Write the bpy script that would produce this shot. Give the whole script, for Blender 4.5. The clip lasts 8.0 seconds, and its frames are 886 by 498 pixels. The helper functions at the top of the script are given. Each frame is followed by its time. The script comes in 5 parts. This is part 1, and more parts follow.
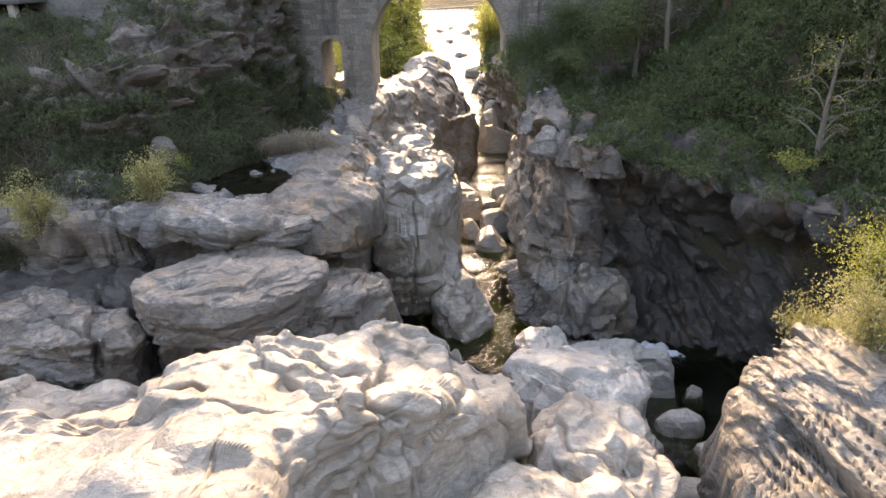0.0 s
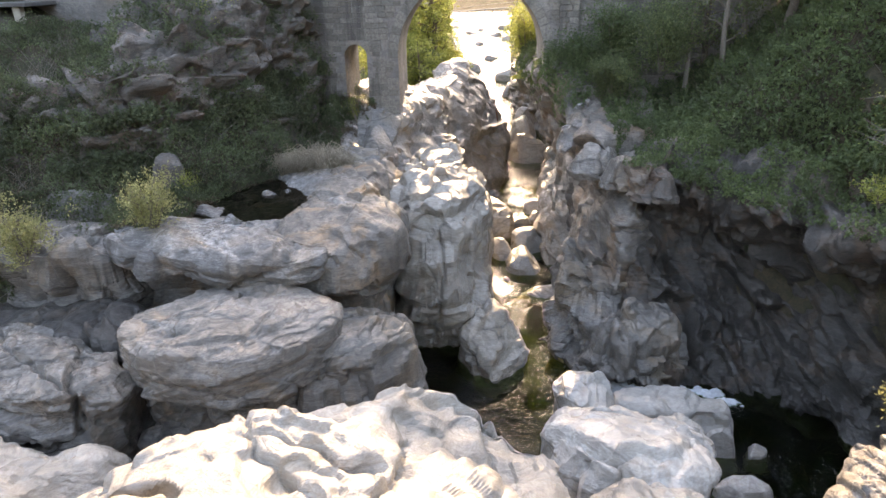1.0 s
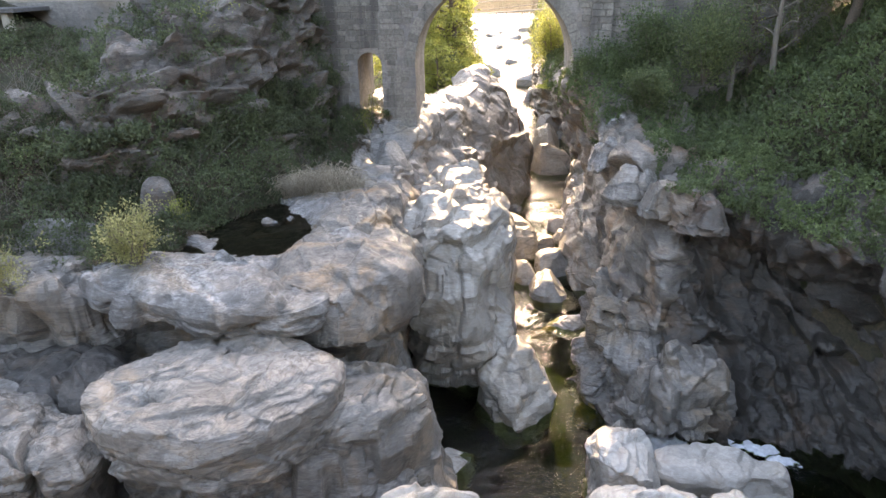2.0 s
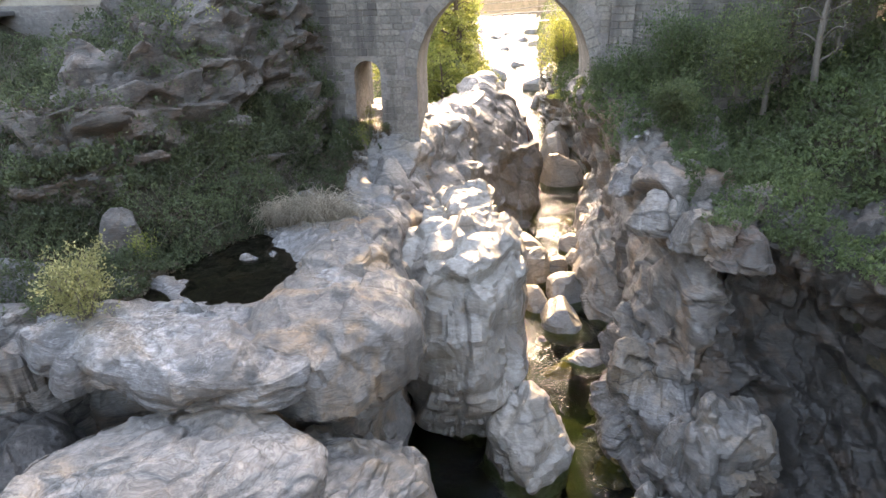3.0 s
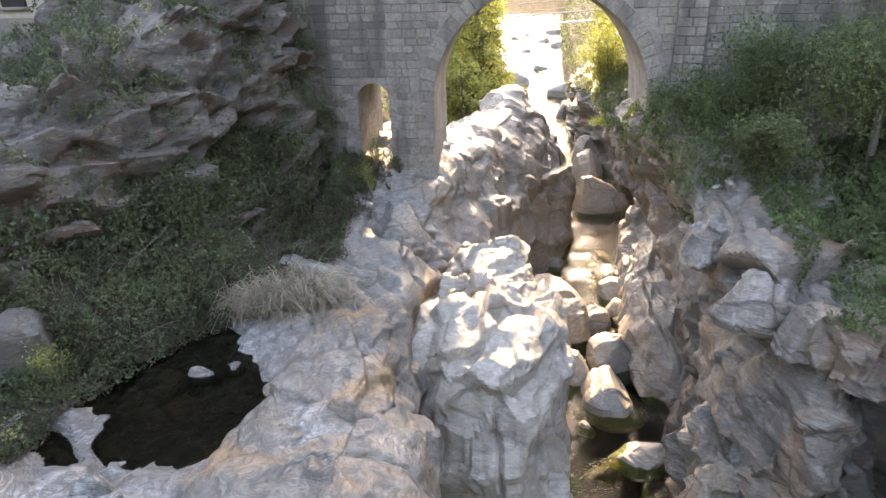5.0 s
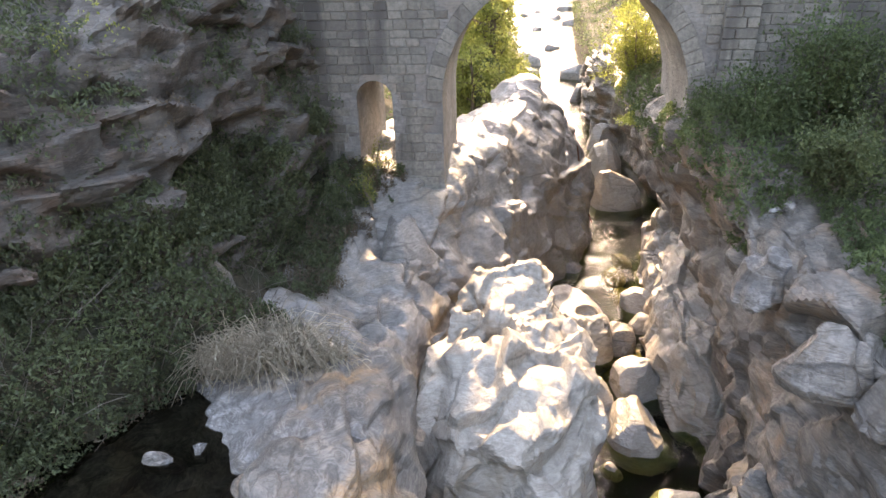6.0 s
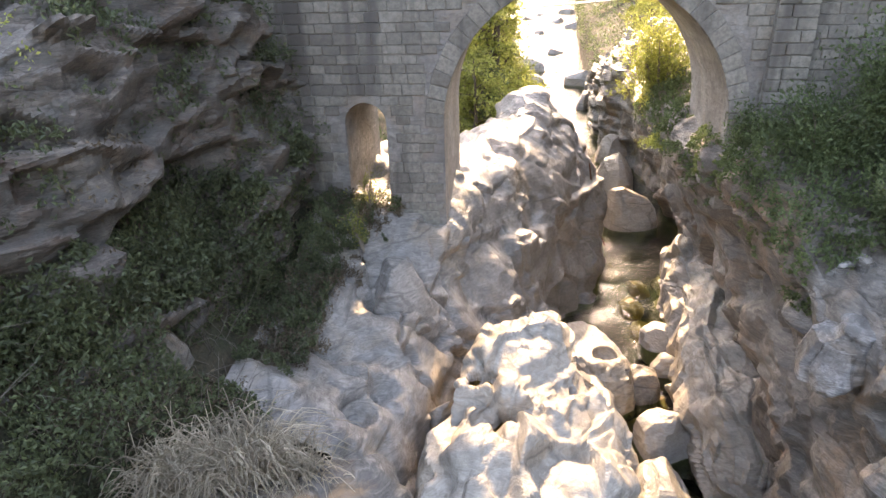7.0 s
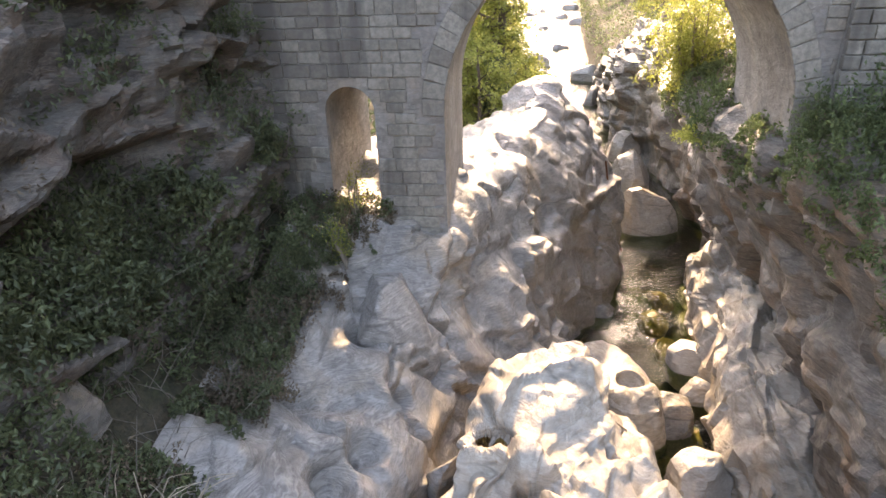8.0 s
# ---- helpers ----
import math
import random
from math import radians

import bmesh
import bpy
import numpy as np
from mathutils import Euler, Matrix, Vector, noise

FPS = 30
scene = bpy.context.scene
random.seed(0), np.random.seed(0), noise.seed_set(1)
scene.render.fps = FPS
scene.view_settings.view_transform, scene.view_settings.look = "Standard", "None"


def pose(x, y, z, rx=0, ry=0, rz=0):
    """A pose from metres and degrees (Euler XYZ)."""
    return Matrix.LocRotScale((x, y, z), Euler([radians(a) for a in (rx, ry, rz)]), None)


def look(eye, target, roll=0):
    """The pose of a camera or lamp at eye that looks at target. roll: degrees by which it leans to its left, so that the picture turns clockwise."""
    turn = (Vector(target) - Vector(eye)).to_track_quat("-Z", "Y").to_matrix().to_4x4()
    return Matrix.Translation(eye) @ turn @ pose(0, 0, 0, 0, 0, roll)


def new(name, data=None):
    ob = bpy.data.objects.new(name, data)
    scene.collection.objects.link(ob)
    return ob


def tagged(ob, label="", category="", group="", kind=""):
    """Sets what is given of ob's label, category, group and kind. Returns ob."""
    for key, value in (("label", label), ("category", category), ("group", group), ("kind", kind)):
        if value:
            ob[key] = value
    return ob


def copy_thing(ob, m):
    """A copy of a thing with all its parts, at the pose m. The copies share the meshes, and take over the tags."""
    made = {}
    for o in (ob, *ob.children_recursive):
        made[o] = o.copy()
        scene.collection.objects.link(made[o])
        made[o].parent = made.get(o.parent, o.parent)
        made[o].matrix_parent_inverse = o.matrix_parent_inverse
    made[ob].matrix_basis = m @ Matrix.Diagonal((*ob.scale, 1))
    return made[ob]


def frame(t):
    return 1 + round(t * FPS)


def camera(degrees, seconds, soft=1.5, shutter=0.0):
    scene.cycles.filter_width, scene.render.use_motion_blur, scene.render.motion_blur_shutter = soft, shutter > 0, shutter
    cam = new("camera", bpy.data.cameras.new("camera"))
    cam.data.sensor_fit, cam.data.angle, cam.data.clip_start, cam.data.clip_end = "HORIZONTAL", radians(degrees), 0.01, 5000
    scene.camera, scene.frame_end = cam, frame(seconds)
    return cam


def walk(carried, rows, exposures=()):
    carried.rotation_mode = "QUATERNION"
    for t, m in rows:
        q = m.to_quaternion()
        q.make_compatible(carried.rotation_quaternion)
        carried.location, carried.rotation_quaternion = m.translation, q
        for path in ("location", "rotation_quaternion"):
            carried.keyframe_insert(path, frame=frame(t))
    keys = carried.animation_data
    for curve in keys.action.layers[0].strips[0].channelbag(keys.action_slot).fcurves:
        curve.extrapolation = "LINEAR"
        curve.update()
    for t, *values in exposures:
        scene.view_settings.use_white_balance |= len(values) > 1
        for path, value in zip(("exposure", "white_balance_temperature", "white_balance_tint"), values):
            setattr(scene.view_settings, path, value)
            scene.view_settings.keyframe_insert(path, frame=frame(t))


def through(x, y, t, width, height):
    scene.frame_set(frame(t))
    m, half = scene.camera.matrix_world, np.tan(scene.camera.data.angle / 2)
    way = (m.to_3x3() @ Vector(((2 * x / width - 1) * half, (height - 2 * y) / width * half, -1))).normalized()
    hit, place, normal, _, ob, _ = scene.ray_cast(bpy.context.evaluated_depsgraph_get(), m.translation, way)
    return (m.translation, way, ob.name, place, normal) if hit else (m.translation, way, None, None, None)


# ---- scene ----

# ================= camera =================
cam = camera(70.1, 8.0)
ROWS = [
    (0.0, (0.544, 0.591, 17.752), (0.517, 2.423, 16.951), -1.1),
    (0.5, (0.422, 2.306, 17.739), (0.360, 4.138, 16.940), -1.05),
    (1.0, (0.299, 3.898, 17.728), (0.192, 5.729, 16.932), -1.1),
    (1.5, (0.186, 5.495, 17.784), (0.038, 7.325, 16.990), -1.2),
    (1.7, (0.123, 6.134, 17.793), (-0.032, 7.964, 17.000), -1.2),
    (3.0, (-0.224, 10.499, 17.805), (-0.398, 12.329, 17.016), -1.3),
    (3.5, (-0.358, 12.132, 17.821), (-0.550, 13.963, 17.037), -1.4),
    (4.0, (-0.544, 13.833, 17.897), (-0.746, 15.662, 17.115), -1.4),
    (4.5, (-0.745, 15.465, 17.984), (-0.955, 17.293, 17.202), -1.5),
    (4.7, (-0.850, 16.120, 17.995), (-1.067, 17.950, 17.216), -1.5),
    (5.8, (-1.425, 19.918, 18.300), (-1.667, 21.709, 17.445), -1.7),
    (6.0, (-1.505, 20.621, 18.333), (-1.751, 22.412, 17.477), -1.7),
    (6.5, (-1.753, 22.330, 18.396), (-2.000, 24.123, 17.544), -1.8),
    (7.0, (-1.970, 24.123, 18.338), (-2.219, 25.916, 17.488), -1.9),
    (7.5, (-2.186, 25.844, 17.781), (-2.436, 27.637, 16.931), -1.9),
    (8.0, (-2.405, 27.641, 17.143), (-2.659, 29.433, 16.291), -2.0),
]
walk(cam, [(t, look(eye, target, roll)) for t, eye, target, roll in ROWS], exposures=[(0.0, 2.75, 9100, 20), (1.5, 3.25, 8700, 18), (4.5, 3.35, 8800, 19), (8.0, 3.3, 9000, 21)])

# ================= light =================
SUN_UP, SUN_AZ = radians(27.0), radians(-1.0)
world = bpy.data.worlds.new("sky")
scene.world = world
world.use_nodes = True
wn = world.node_tree
sky = wn.nodes.new("ShaderNodeTexSky")
sky.sky_type, sky.sun_disc = "NISHITA", False
sky.sun_elevation, sky.sun_rotation = SUN_UP, SUN_AZ
sky.air_density, sky.dust_density = 1.0, 1.2
wn.links.new(sky.outputs[0], wn.nodes["Background"].inputs[0])
wn.nodes["Background"].inputs[1].default_value = 0.15
sun = new("sun", bpy.data.lights.new("sun", "SUN"))
sun.data.energy, sun.data.angle, sun.data.color = 1.32, radians(0.5), (1.0, 0.83, 0.6)
sun_dir = Vector((math.sin(SUN_AZ) * math.cos(SUN_UP), math.cos(SUN_AZ) * math.cos(SUN_UP), math.sin(SUN_UP)))
sun.matrix_world = look(sun_dir * 300, (0, 0, 0))

# ================= noise =================
def hash3(i, j, k, seed):
    h = i.astype(np.uint32) * np.uint32(374761393) + j.astype(np.uint32) * np.uint32(668265263) + k.astype(np.uint32) * np.uint32(2147483647) + np.uint32(seed * 974711 & 0xFFFFFFFF)
    h = (h ^ (h >> np.uint32(13))) * np.uint32(1274126177)
    h = (h ^ (h >> np.uint32(16))) * np.uint32(2246822519)
    return ((h ^ (h >> np.uint32(15))) & np.uint32(0xFFFFFF)) / float(0xFFFFFF)


def vnoise(p, seed=0):
    i = np.floor(p)
    f = p - i
    u = f * f * f * (f * (f * 6 - 15) + 10)
    i = i.astype(np.int64)
    out = 0
    for dx in (0, 1):
        wx = u[:, 0] if dx else 1 - u[:, 0]
        for dy in (0, 1):
            wy = u[:, 1] if dy else 1 - u[:, 1]
            for dz in (0, 1):
                wz = u[:, 2] if dz else 1 - u[:, 2]
                out = out + wx * wy * wz * hash3(i[:, 0] + dx, i[:, 1] + dy, i[:, 2] + dz, seed)
    return out * 2 - 1


TWIST = np.array(Euler((0.6, 0.9, 0.4)).to_matrix())


def fbm(p, octaves=4, seed=0, gain=0.5):
    out, amp, q = 0, 1.0, np.array(p, float)
    for o in range(octaves):
        out = out + amp * vnoise(q, seed + o)
        q, amp = q @ TWIST.T * 2.03 + 3.7, amp * gain
    return out


def ridged(p, octaves=4, seed=0):
    out, amp, q = 0, 1.0, np.array(p, float)
    for o in range(octaves):
        out = out + amp * (1 - 2 * np.abs(vnoise(q, seed + o)))
        q, amp = q @ TWIST.T * 2.1 + 1.3, amp * 0.5
    return out


def chips(p, seed=0):
    """Broken facets: every cell of rock has its own tilted plane."""
    i = np.floor(p).astype(np.int64)
    best, second = np.full(len(p), 9e9), np.full(len(p), 9e9)
    val, other = np.zeros(len(p)), np.zeros(len(p))
    for dx in (-1, 0, 1):
        for dy in (-1, 0, 1):
            for dz in (-1, 0, 1):
                c = i + np.array((dx, dy, dz))
                r = [hash3(c[:, 0], c[:, 1], c[:, 2], seed + n) for n in range(6)]
                d = p - (c + np.stack(r[:3], 1))
                dist = (d ** 2).sum(1)
                v = (r[3] - 0.5) + d[:, 0] * (r[4] - 0.5) * 1.6 + d[:, 1] * (r[5] - 0.5) * 1.6 + d[:, 2] * (r[3] - 0.5)
                near, next_ = dist < best, dist < second
                other = np.where(near, val, np.where(next_, v, other))
                second = np.where(near, best, np.where(next_, dist, second))
                best, val = np.where(near, dist, best), np.where(near, v, val)
    t = np.clip((np.sqrt(second) - np.sqrt(best)) / 0.03, 0, 1)
    return val * (0.5 + 0.5 * t) + other * (0.5 - 0.5 * t)


def scallops(p, seed=0):
    """Worn hollows that meet in sharp crests."""
    i = np.floor(p).astype(np.int64)
    best = np.full(len(p), 9e9)
    for dx in (-1, 0, 1):
        for dy in (-1, 0, 1):
            for dz in (-1, 0, 1):
                c = i + np.array((dx, dy, dz))
                r = [hash3(c[:, 0], c[:, 1], c[:, 2], seed + n) for n in range(4)]
                d = p - (c + np.stack(r[:3], 1))
                best = np.minimum(best, (d ** 2).sum(1) * 0.8 + 0.5 * (r[3] - 0.5) + d[:, 0] * (r[1] - 0.5))
    return best - 0.15


# ================= mesh helpers =================
def mesh_from(name, verts, faces, mat, smooth=True, sharp=0.0):
    verts, faces = np.asarray(verts, np.float32), np.asarray(faces, np.int32)
    me = bpy.data.meshes.new(name)
    n, k = faces.shape
    me.vertices.add(len(verts))
    me.vertices.foreach_set("co", verts.ravel())
    me.loops.add(n * k)
    me.loops.foreach_set("vertex_index", faces.ravel())
    me.polygons.add(n)
    me.polygons.foreach_set("loop_start", np.arange(n, dtype=np.int32) * k)
    me.polygons.foreach_set("loop_total", np.full(n, k, np.int32))
    me.polygons.foreach_set("use_smooth", np.full(n, smooth, bool))
    me.materials.append(mat)
    me.update(calc_edges=True)
    if sharp:
        me.set_sharp_from_angle(angle=sharp)
    return me


def put(name, verts, faces, mat, parent=None, label="", smooth=True, sharp=0.0):
    ob = new(name, mesh_from(name, verts, faces, mat, smooth, sharp))
    ob.parent = parent
    return tagged(ob, label)


def part(name, bm, mat, parent=None, label="", smooth=False):
    me = bpy.data.meshes.new(name)
    bm.to_mesh(me)
    bm.free()
    for f in me.polygons:
        f.use_smooth = smooth
    me.materials.append(mat)
    ob = new(name, me)
    ob.parent = parent
    return tagged(ob, label)


def thing(name, at, label, category, group=""):
    ob = new(name)
    ob.location, ob.empty_display_size = at, 0.3
    bpy.context.view_layer.update()
    return tagged(ob, label, category, group)


def grid_faces(nu, nv, wrap=False):
    a = np.arange(nu * nv).reshape(nu, nv)
    if wrap:
        a = np.vstack([a, a[:1]])
    return np.stack([a[:-1, :-1].ravel(), a[1:, :-1].ravel(), a[1:, 1:].ravel(), a[:-1, 1:].ravel()], 1)


def grid_normals(P, wrap=False):
    if wrap:
        du = np.roll(P, -1, 0) - np.roll(P, 1, 0)
    else:
        du = np.gradient(P, axis=0)
    n = np.cross(du, np.gradient(P, axis=1))
    return n / (np.linalg.norm(n, axis=2, keepdims=True) + 1e-9)


def closed_curve(points, n):
    """A smooth closed line through some corners, n places on it."""
    p = np.array(points, float)
    t = np.linspace(0, len(p), n, endpoint=False)
    i, f = np.floor(t).astype(int), (t % 1)[:, None]
    a, b, c, d = (p[(i + k) % len(p)] for k in (-1, 0, 1, 2))
    return 0.5 * (2 * b + (c - a) * f + (2 * a - 5 * b + 4 * c - d) * f ** 2 + (3 * b - a - 3 * c + d) * f ** 3)


def spline(points, n):
    p = np.array(points, float)
    p = np.concatenate([2 * p[:1] - p[1:2], p, 2 * p[-1:] - p[-2:-1]])
    t = np.linspace(0, len(p) - 3 - 1e-6, n)
    i, f = np.floor(t).astype(int) + 1, (t % 1)
    f = f.reshape((-1,) + (1,) * (p.ndim - 1))
    a, b, c, d = p[i - 1], p[i], p[i + 1], p[i + 2]
    return 0.5 * (2 * b + (c - a) * f + (2 * a - 5 * b + 4 * c - d) * f ** 2 + (3 * b - a - 3 * c + d) * f ** 3)


def turned(dip):
    """A turn that lays the rock's grain along x and y."""
    return np.array(Vector(dip).to_track_quat("Z", "Y").to_matrix())


def weather(P, N, seed, lump=0.3, chip=0.12, flute=0.0, sheet=0.0, strata=0.0, dip=(0.3, -0.25, 0.9), fine=0.04, size=1.0, layer=0.35, splits=0, warp_=0.45, shape=None, hollows=(), bumps=()):
    """Pushes a rock face in and out: broad lumps, broken blocks along the grain, water-worn hollows, peeled sheets, layers, splits and small relief."""
    G = P @ turned(dip)
    q = P / size
    g = G / size * np.array((0.55, 0.55, 1.25))
    out = lump * fbm(q * 0.45, 3, seed) + 0.7 * fine * fbm(g * 3.1, 3, seed + 7, 0.5)
    if flute:
        w = q + 0.5 * np.stack([vnoise(q * 0.5, seed + 41 + n) for n in range(3)], 1)
        out = out + flute * (0.6 * (ridged(w * np.array((0.42, 0.42, 0.6)), 3, seed + 19) - 0.6) + 0.9 * scallops(w * 0.75, seed + 51) + 0.25 * scallops(w * 1.9, seed + 52))
    if sheet:
        t = 3.2 * fbm(g * 0.4 + 9, 4, seed + 29, 0.55)
        f = t % 1
        out = out + sheet * (np.floor(t) + np.clip((f - 0.92) / 0.08, 0, 1))
    if chip:
        warp = g + 0.14 * np.stack([fbm(g * 0.8, 2, seed + 31 + n) for n in range(3)], 1)
        out = out + 1.15 * chip * (chips(warp * 0.6, seed + 11) + 0.5 * chips(warp * 1.5 + 5, seed + 17) + 0.1 * chips(warp * 3.4 + 2, seed + 18))
    if strata:
        h = (G[:, 2] + warp_ * fbm(P * 0.3, 2, seed + 3) + 0.05 * fbm(P * 2, 2, seed + 4)) / layer
        zero = np.zeros(len(h), np.int64)
        r = hash3(zero, np.floor(h).astype(np.int64), zero, seed + 5)
        edge = np.minimum(h % 1, 1 - h % 1)
        keep = np.clip(0.5 + 1.2 * vnoise(P * 0.35, seed + 23), 0, 1)
        out = out + strata * keep * ((r - 0.5) - 0.4 * np.exp(-(edge / 0.06) ** 2))
    rnd = random.Random(seed)
    for k in range(splits):
        d = np.array((rnd.gauss(0, 1), rnd.gauss(0, 1), rnd.gauss(0, 0.5)))
        d = d / np.linalg.norm(d)
        o = P[rnd.randrange(len(P))]
        h = (P - o) @ d + 0.3 * fbm(P * 0.8, 3, seed + 60 + k)
        on = np.clip(4 * vnoise(P * 0.3, seed + 80 + k) + 0.3, 0, 1)
        out = out - on * (0.24 * np.exp(-(h / 0.07) ** 2) - 0.1 * np.tanh(h * 6) * np.exp(-(h / 1.2) ** 2))
    for hx, hy, hz, hr, hd in hollows:
        out = out - hd * np.exp(-(((P - np.array((hx, hy, hz))) ** 2).sum(1) / hr ** 2) ** 2)
    for hx, hy, hz, hr, hd in bumps:
        out = out + hd * np.exp(-(((P - np.array((hx, hy, hz))) ** 2).sum(1) / hr ** 2) ** 1.5)
    out = out - 0.6 * out.mean()
    if shape:
        o = out.reshape(shape)
        for _ in range(1):
            e = np.pad(o, 1, mode="edge")
            o = (18 * o + 2 * (e[:-2, 1:-1] + e[2:, 1:-1] + e[1:-1, :-2] + e[1:-1, 2:]) + e[:-2, :-2] + e[2:, 2:] + e[:-2, 2:] + e[2:, :-2]) / 30
        out = o.ravel()
    return P + N * out[:, None]


# ================= materials =================
def ramp(nt, src, stops):
    r = nt.nodes.new("ShaderNodeValToRGB")
    el = r.color_ramp.elements
    while len(el) < len(stops):
        el.new(0.5)
    for e, (pos, col) in zip(el, stops):
        e.position, e.color = pos, (*col, 1) if len(col) == 3 else (col[0], col[0], col[0], 1)
    nt.links.new(src, r.inputs[0])
    return r.outputs[0]


def tex(nt, kind, scale, vec, detail=4, **kw):
    n = nt.nodes.new(kind)
    n.inputs["Scale"].default_value = scale
    if "Detail" in n.inputs:
        n.inputs["Detail"].default_value = detail
    for k, v in kw.items():
        if k == "feature":
            n.feature = v
        else:
            n.inputs[k].default_value = v
    if vec is not None:
        nt.links.new(vec, n.inputs["Vector"])
    return n


def mix(nt, fac, a, b, blend="MIX"):
    m = nt.nodes.new("ShaderNodeMix")
    m.data_type, m.blend_type = "RGBA", blend
    for sock, v in ((m.inputs[0], fac), (m.inputs[6], a), (m.inputs[7], b)):
        if isinstance(v, (int, float)):
            sock.default_value = v
        elif isinstance(v, tuple):
            sock.default_value = (*v, 1)
        else:
            nt.links.new(v, sock)
    return m.outputs[2]


def material(name):
    m = bpy.data.materials.new(name)
    m.use_nodes = True
    return m, m.node_tree, m.node_tree.nodes["Principled BSDF"]


def world_place(nt, stretch=(1, 1, 1), turn=(0, 0, 0)):
    g = nt.nodes.new("ShaderNodeNewGeometry")
    mp = nt.nodes.new("ShaderNodeMapping")
    mp.inputs["Scale"].default_value = stretch
    mp.inputs["Rotation"].default_value = turn
    nt.links.new(g.outputs["Position"], mp.inputs[0])
    return mp.outputs[0]


def rock_material(name, pale, mid, dark, warm, warm_amount=0.45, crack=0.5, lichen=0.0, band=(0.9, 0.9, 5.0), turn=(0.25, -0.2, 0.3), rough=0.42, bump=0.6, spots=(0.1, 0.1, 0.09), grain=0.35, lined=0.6):
    m, nt, bsdf = material(name)
    P = world_place(nt)
    B = world_place(nt, band, turn)
    big = tex(nt, "ShaderNodeTexNoise", 0.35, P, 5, Distortion=0.6).outputs["Fac"]
    fine = tex(nt, "ShaderNodeTexNoise", 6.0, P, 8, Roughness=0.65).outputs["Fac"]
    vein = tex(nt, "ShaderNodeTexNoise", 1.1, B, 6, Distortion=1.2, Roughness=0.6).outputs["Fac"]
    col = ramp(nt, big, [(0.3, tuple(0.5 * (d + e) for d, e in zip(dark, mid))), (0.42, mid), (0.54, pale), (0.75, tuple(min(1, 1.1 * c) for c in pale))])
    col = mix(nt, ramp(nt, vein, [(0.4, (0.0,)), (0.62, (0.55,))]), col, mid)
    col = mix(nt, ramp(nt, fine, [(0.42, (0.36,)), (0.62, (0.0,))]), col, dark)
    stain = tex(nt, "ShaderNodeTexNoise", 1.3, world_place(nt, (1, 1, 1.8), turn), 8, Distortion=1.5, Roughness=0.68).outputs["Fac"]
    col = mix(nt, ramp(nt, stain, [(0.36, (0.85,)), (0.53, (0.0,))]), col, tuple(0.8 * d + 0.2 * e for d, e in zip(dark, mid)))
    w = tex(nt, "ShaderNodeTexNoise", 0.55, world_place(nt, (1, 1, 0.6)), 5, Distortion=0.9)
    col = mix(nt, ramp(nt, w.outputs["Fac"], [(0.52, (0.0,)), (0.68, (warm_amount,))]), col, warm)
    L = world_place(nt, (0.5, 0.5, 1.5), turn)
    wob = mix(nt, 0.45, L, tex(nt, "ShaderNodeTexNoise", 0.9, L, 5).outputs["Color"], "LINEAR_LIGHT")
    cr = tex(nt, "ShaderNodeTexVoronoi", 0.5, wob, 0, feature="DISTANCE_TO_EDGE")
    cracks = ramp(nt, cr.outputs["Distance"], [(0.0, (1.0,)), (0.012, (0.7,)), (0.03, (0.0,))])
    T = world_place(nt, (0.8, 0.8, 5.0), turn)
    thin = tex(nt, "ShaderNodeTexNoise", 1.5, T, 8, Distortion=1.6, Roughness=0.72).outputs["Fac"]
    col = mix(nt, ramp(nt, thin, [(0.36, (grain,)), (0.5, (0.0,))]), col, dark)
    folia = tex(nt, "ShaderNodeTexNoise", 1.0, world_place(nt, (0.5, 0.5, 4.5), turn), 5, Distortion=0.9, Roughness=0.6).outputs["Fac"]
    lines = ramp(nt, folia, [(0.42, (0.0,)), (0.44, (lined,)), (0.455, (0.0,)), (0.5, (0.0,)), (0.512, (0.8 * lined,)), (0.525, (0.0,)), (0.565, (0.0,)), (0.575, (lined,)), (0.6, (0.0,))])
    quartz = ramp(nt, folia, [(0.462, (0.0,)), (0.475, (0.6 * lined,)), (0.49, (0.0,)), (0.535, (0.0,)), (0.545, (0.5 * lined,)), (0.555, (0.0,))])
    col = mix(nt, quartz, col, tuple(min(1, 1.35 * c) for c in pale))
    col = mix(nt, lines, col, tuple(0.8 * c for c in dark))
    mask = tex(nt, "ShaderNodeTexNoise", 0.4, P, 2).outputs["Fac"]
    cracks = mix(nt, 1.0, cracks, ramp(nt, mask, [(0.45, (0.0,)), (0.6, (crack,))]), "MULTIPLY")
    col = mix(nt, cracks, col, (0.05, 0.045, 0.04))
    if lichen:
        li = tex(nt, "ShaderNodeTexNoise", 2.2, P, 8, Roughness=0.72, Distortion=0.4).outputs["Fac"]
        col = mix(nt, ramp(nt, li, [(0.48, (0.0,)), (0.6, (lichen,))]), col, spots)
    nt.links.new(col, bsdf.inputs["Base Color"])
    nt.links.new(ramp(nt, big, [(0.35, (min(1.0, rough + 0.18),)), (0.6, (rough - 0.14,))]), bsdf.inputs["Roughness"])
    bsdf.inputs["Specular IOR Level"].default_value = 0.5
    h = mix(nt, 0.55, fine, thin)
    h = mix(nt, lines, h, (0.2, 0.2, 0.2))
    h = mix(nt, cracks, h, (0.0, 0.0, 0.0))
    b = nt.nodes.new("ShaderNodeBump")
    b.inputs["Strength"].default_value, b.inputs["Distance"].default_value = bump, 0.07
    nt.links.new(h, b.inputs["Height"])
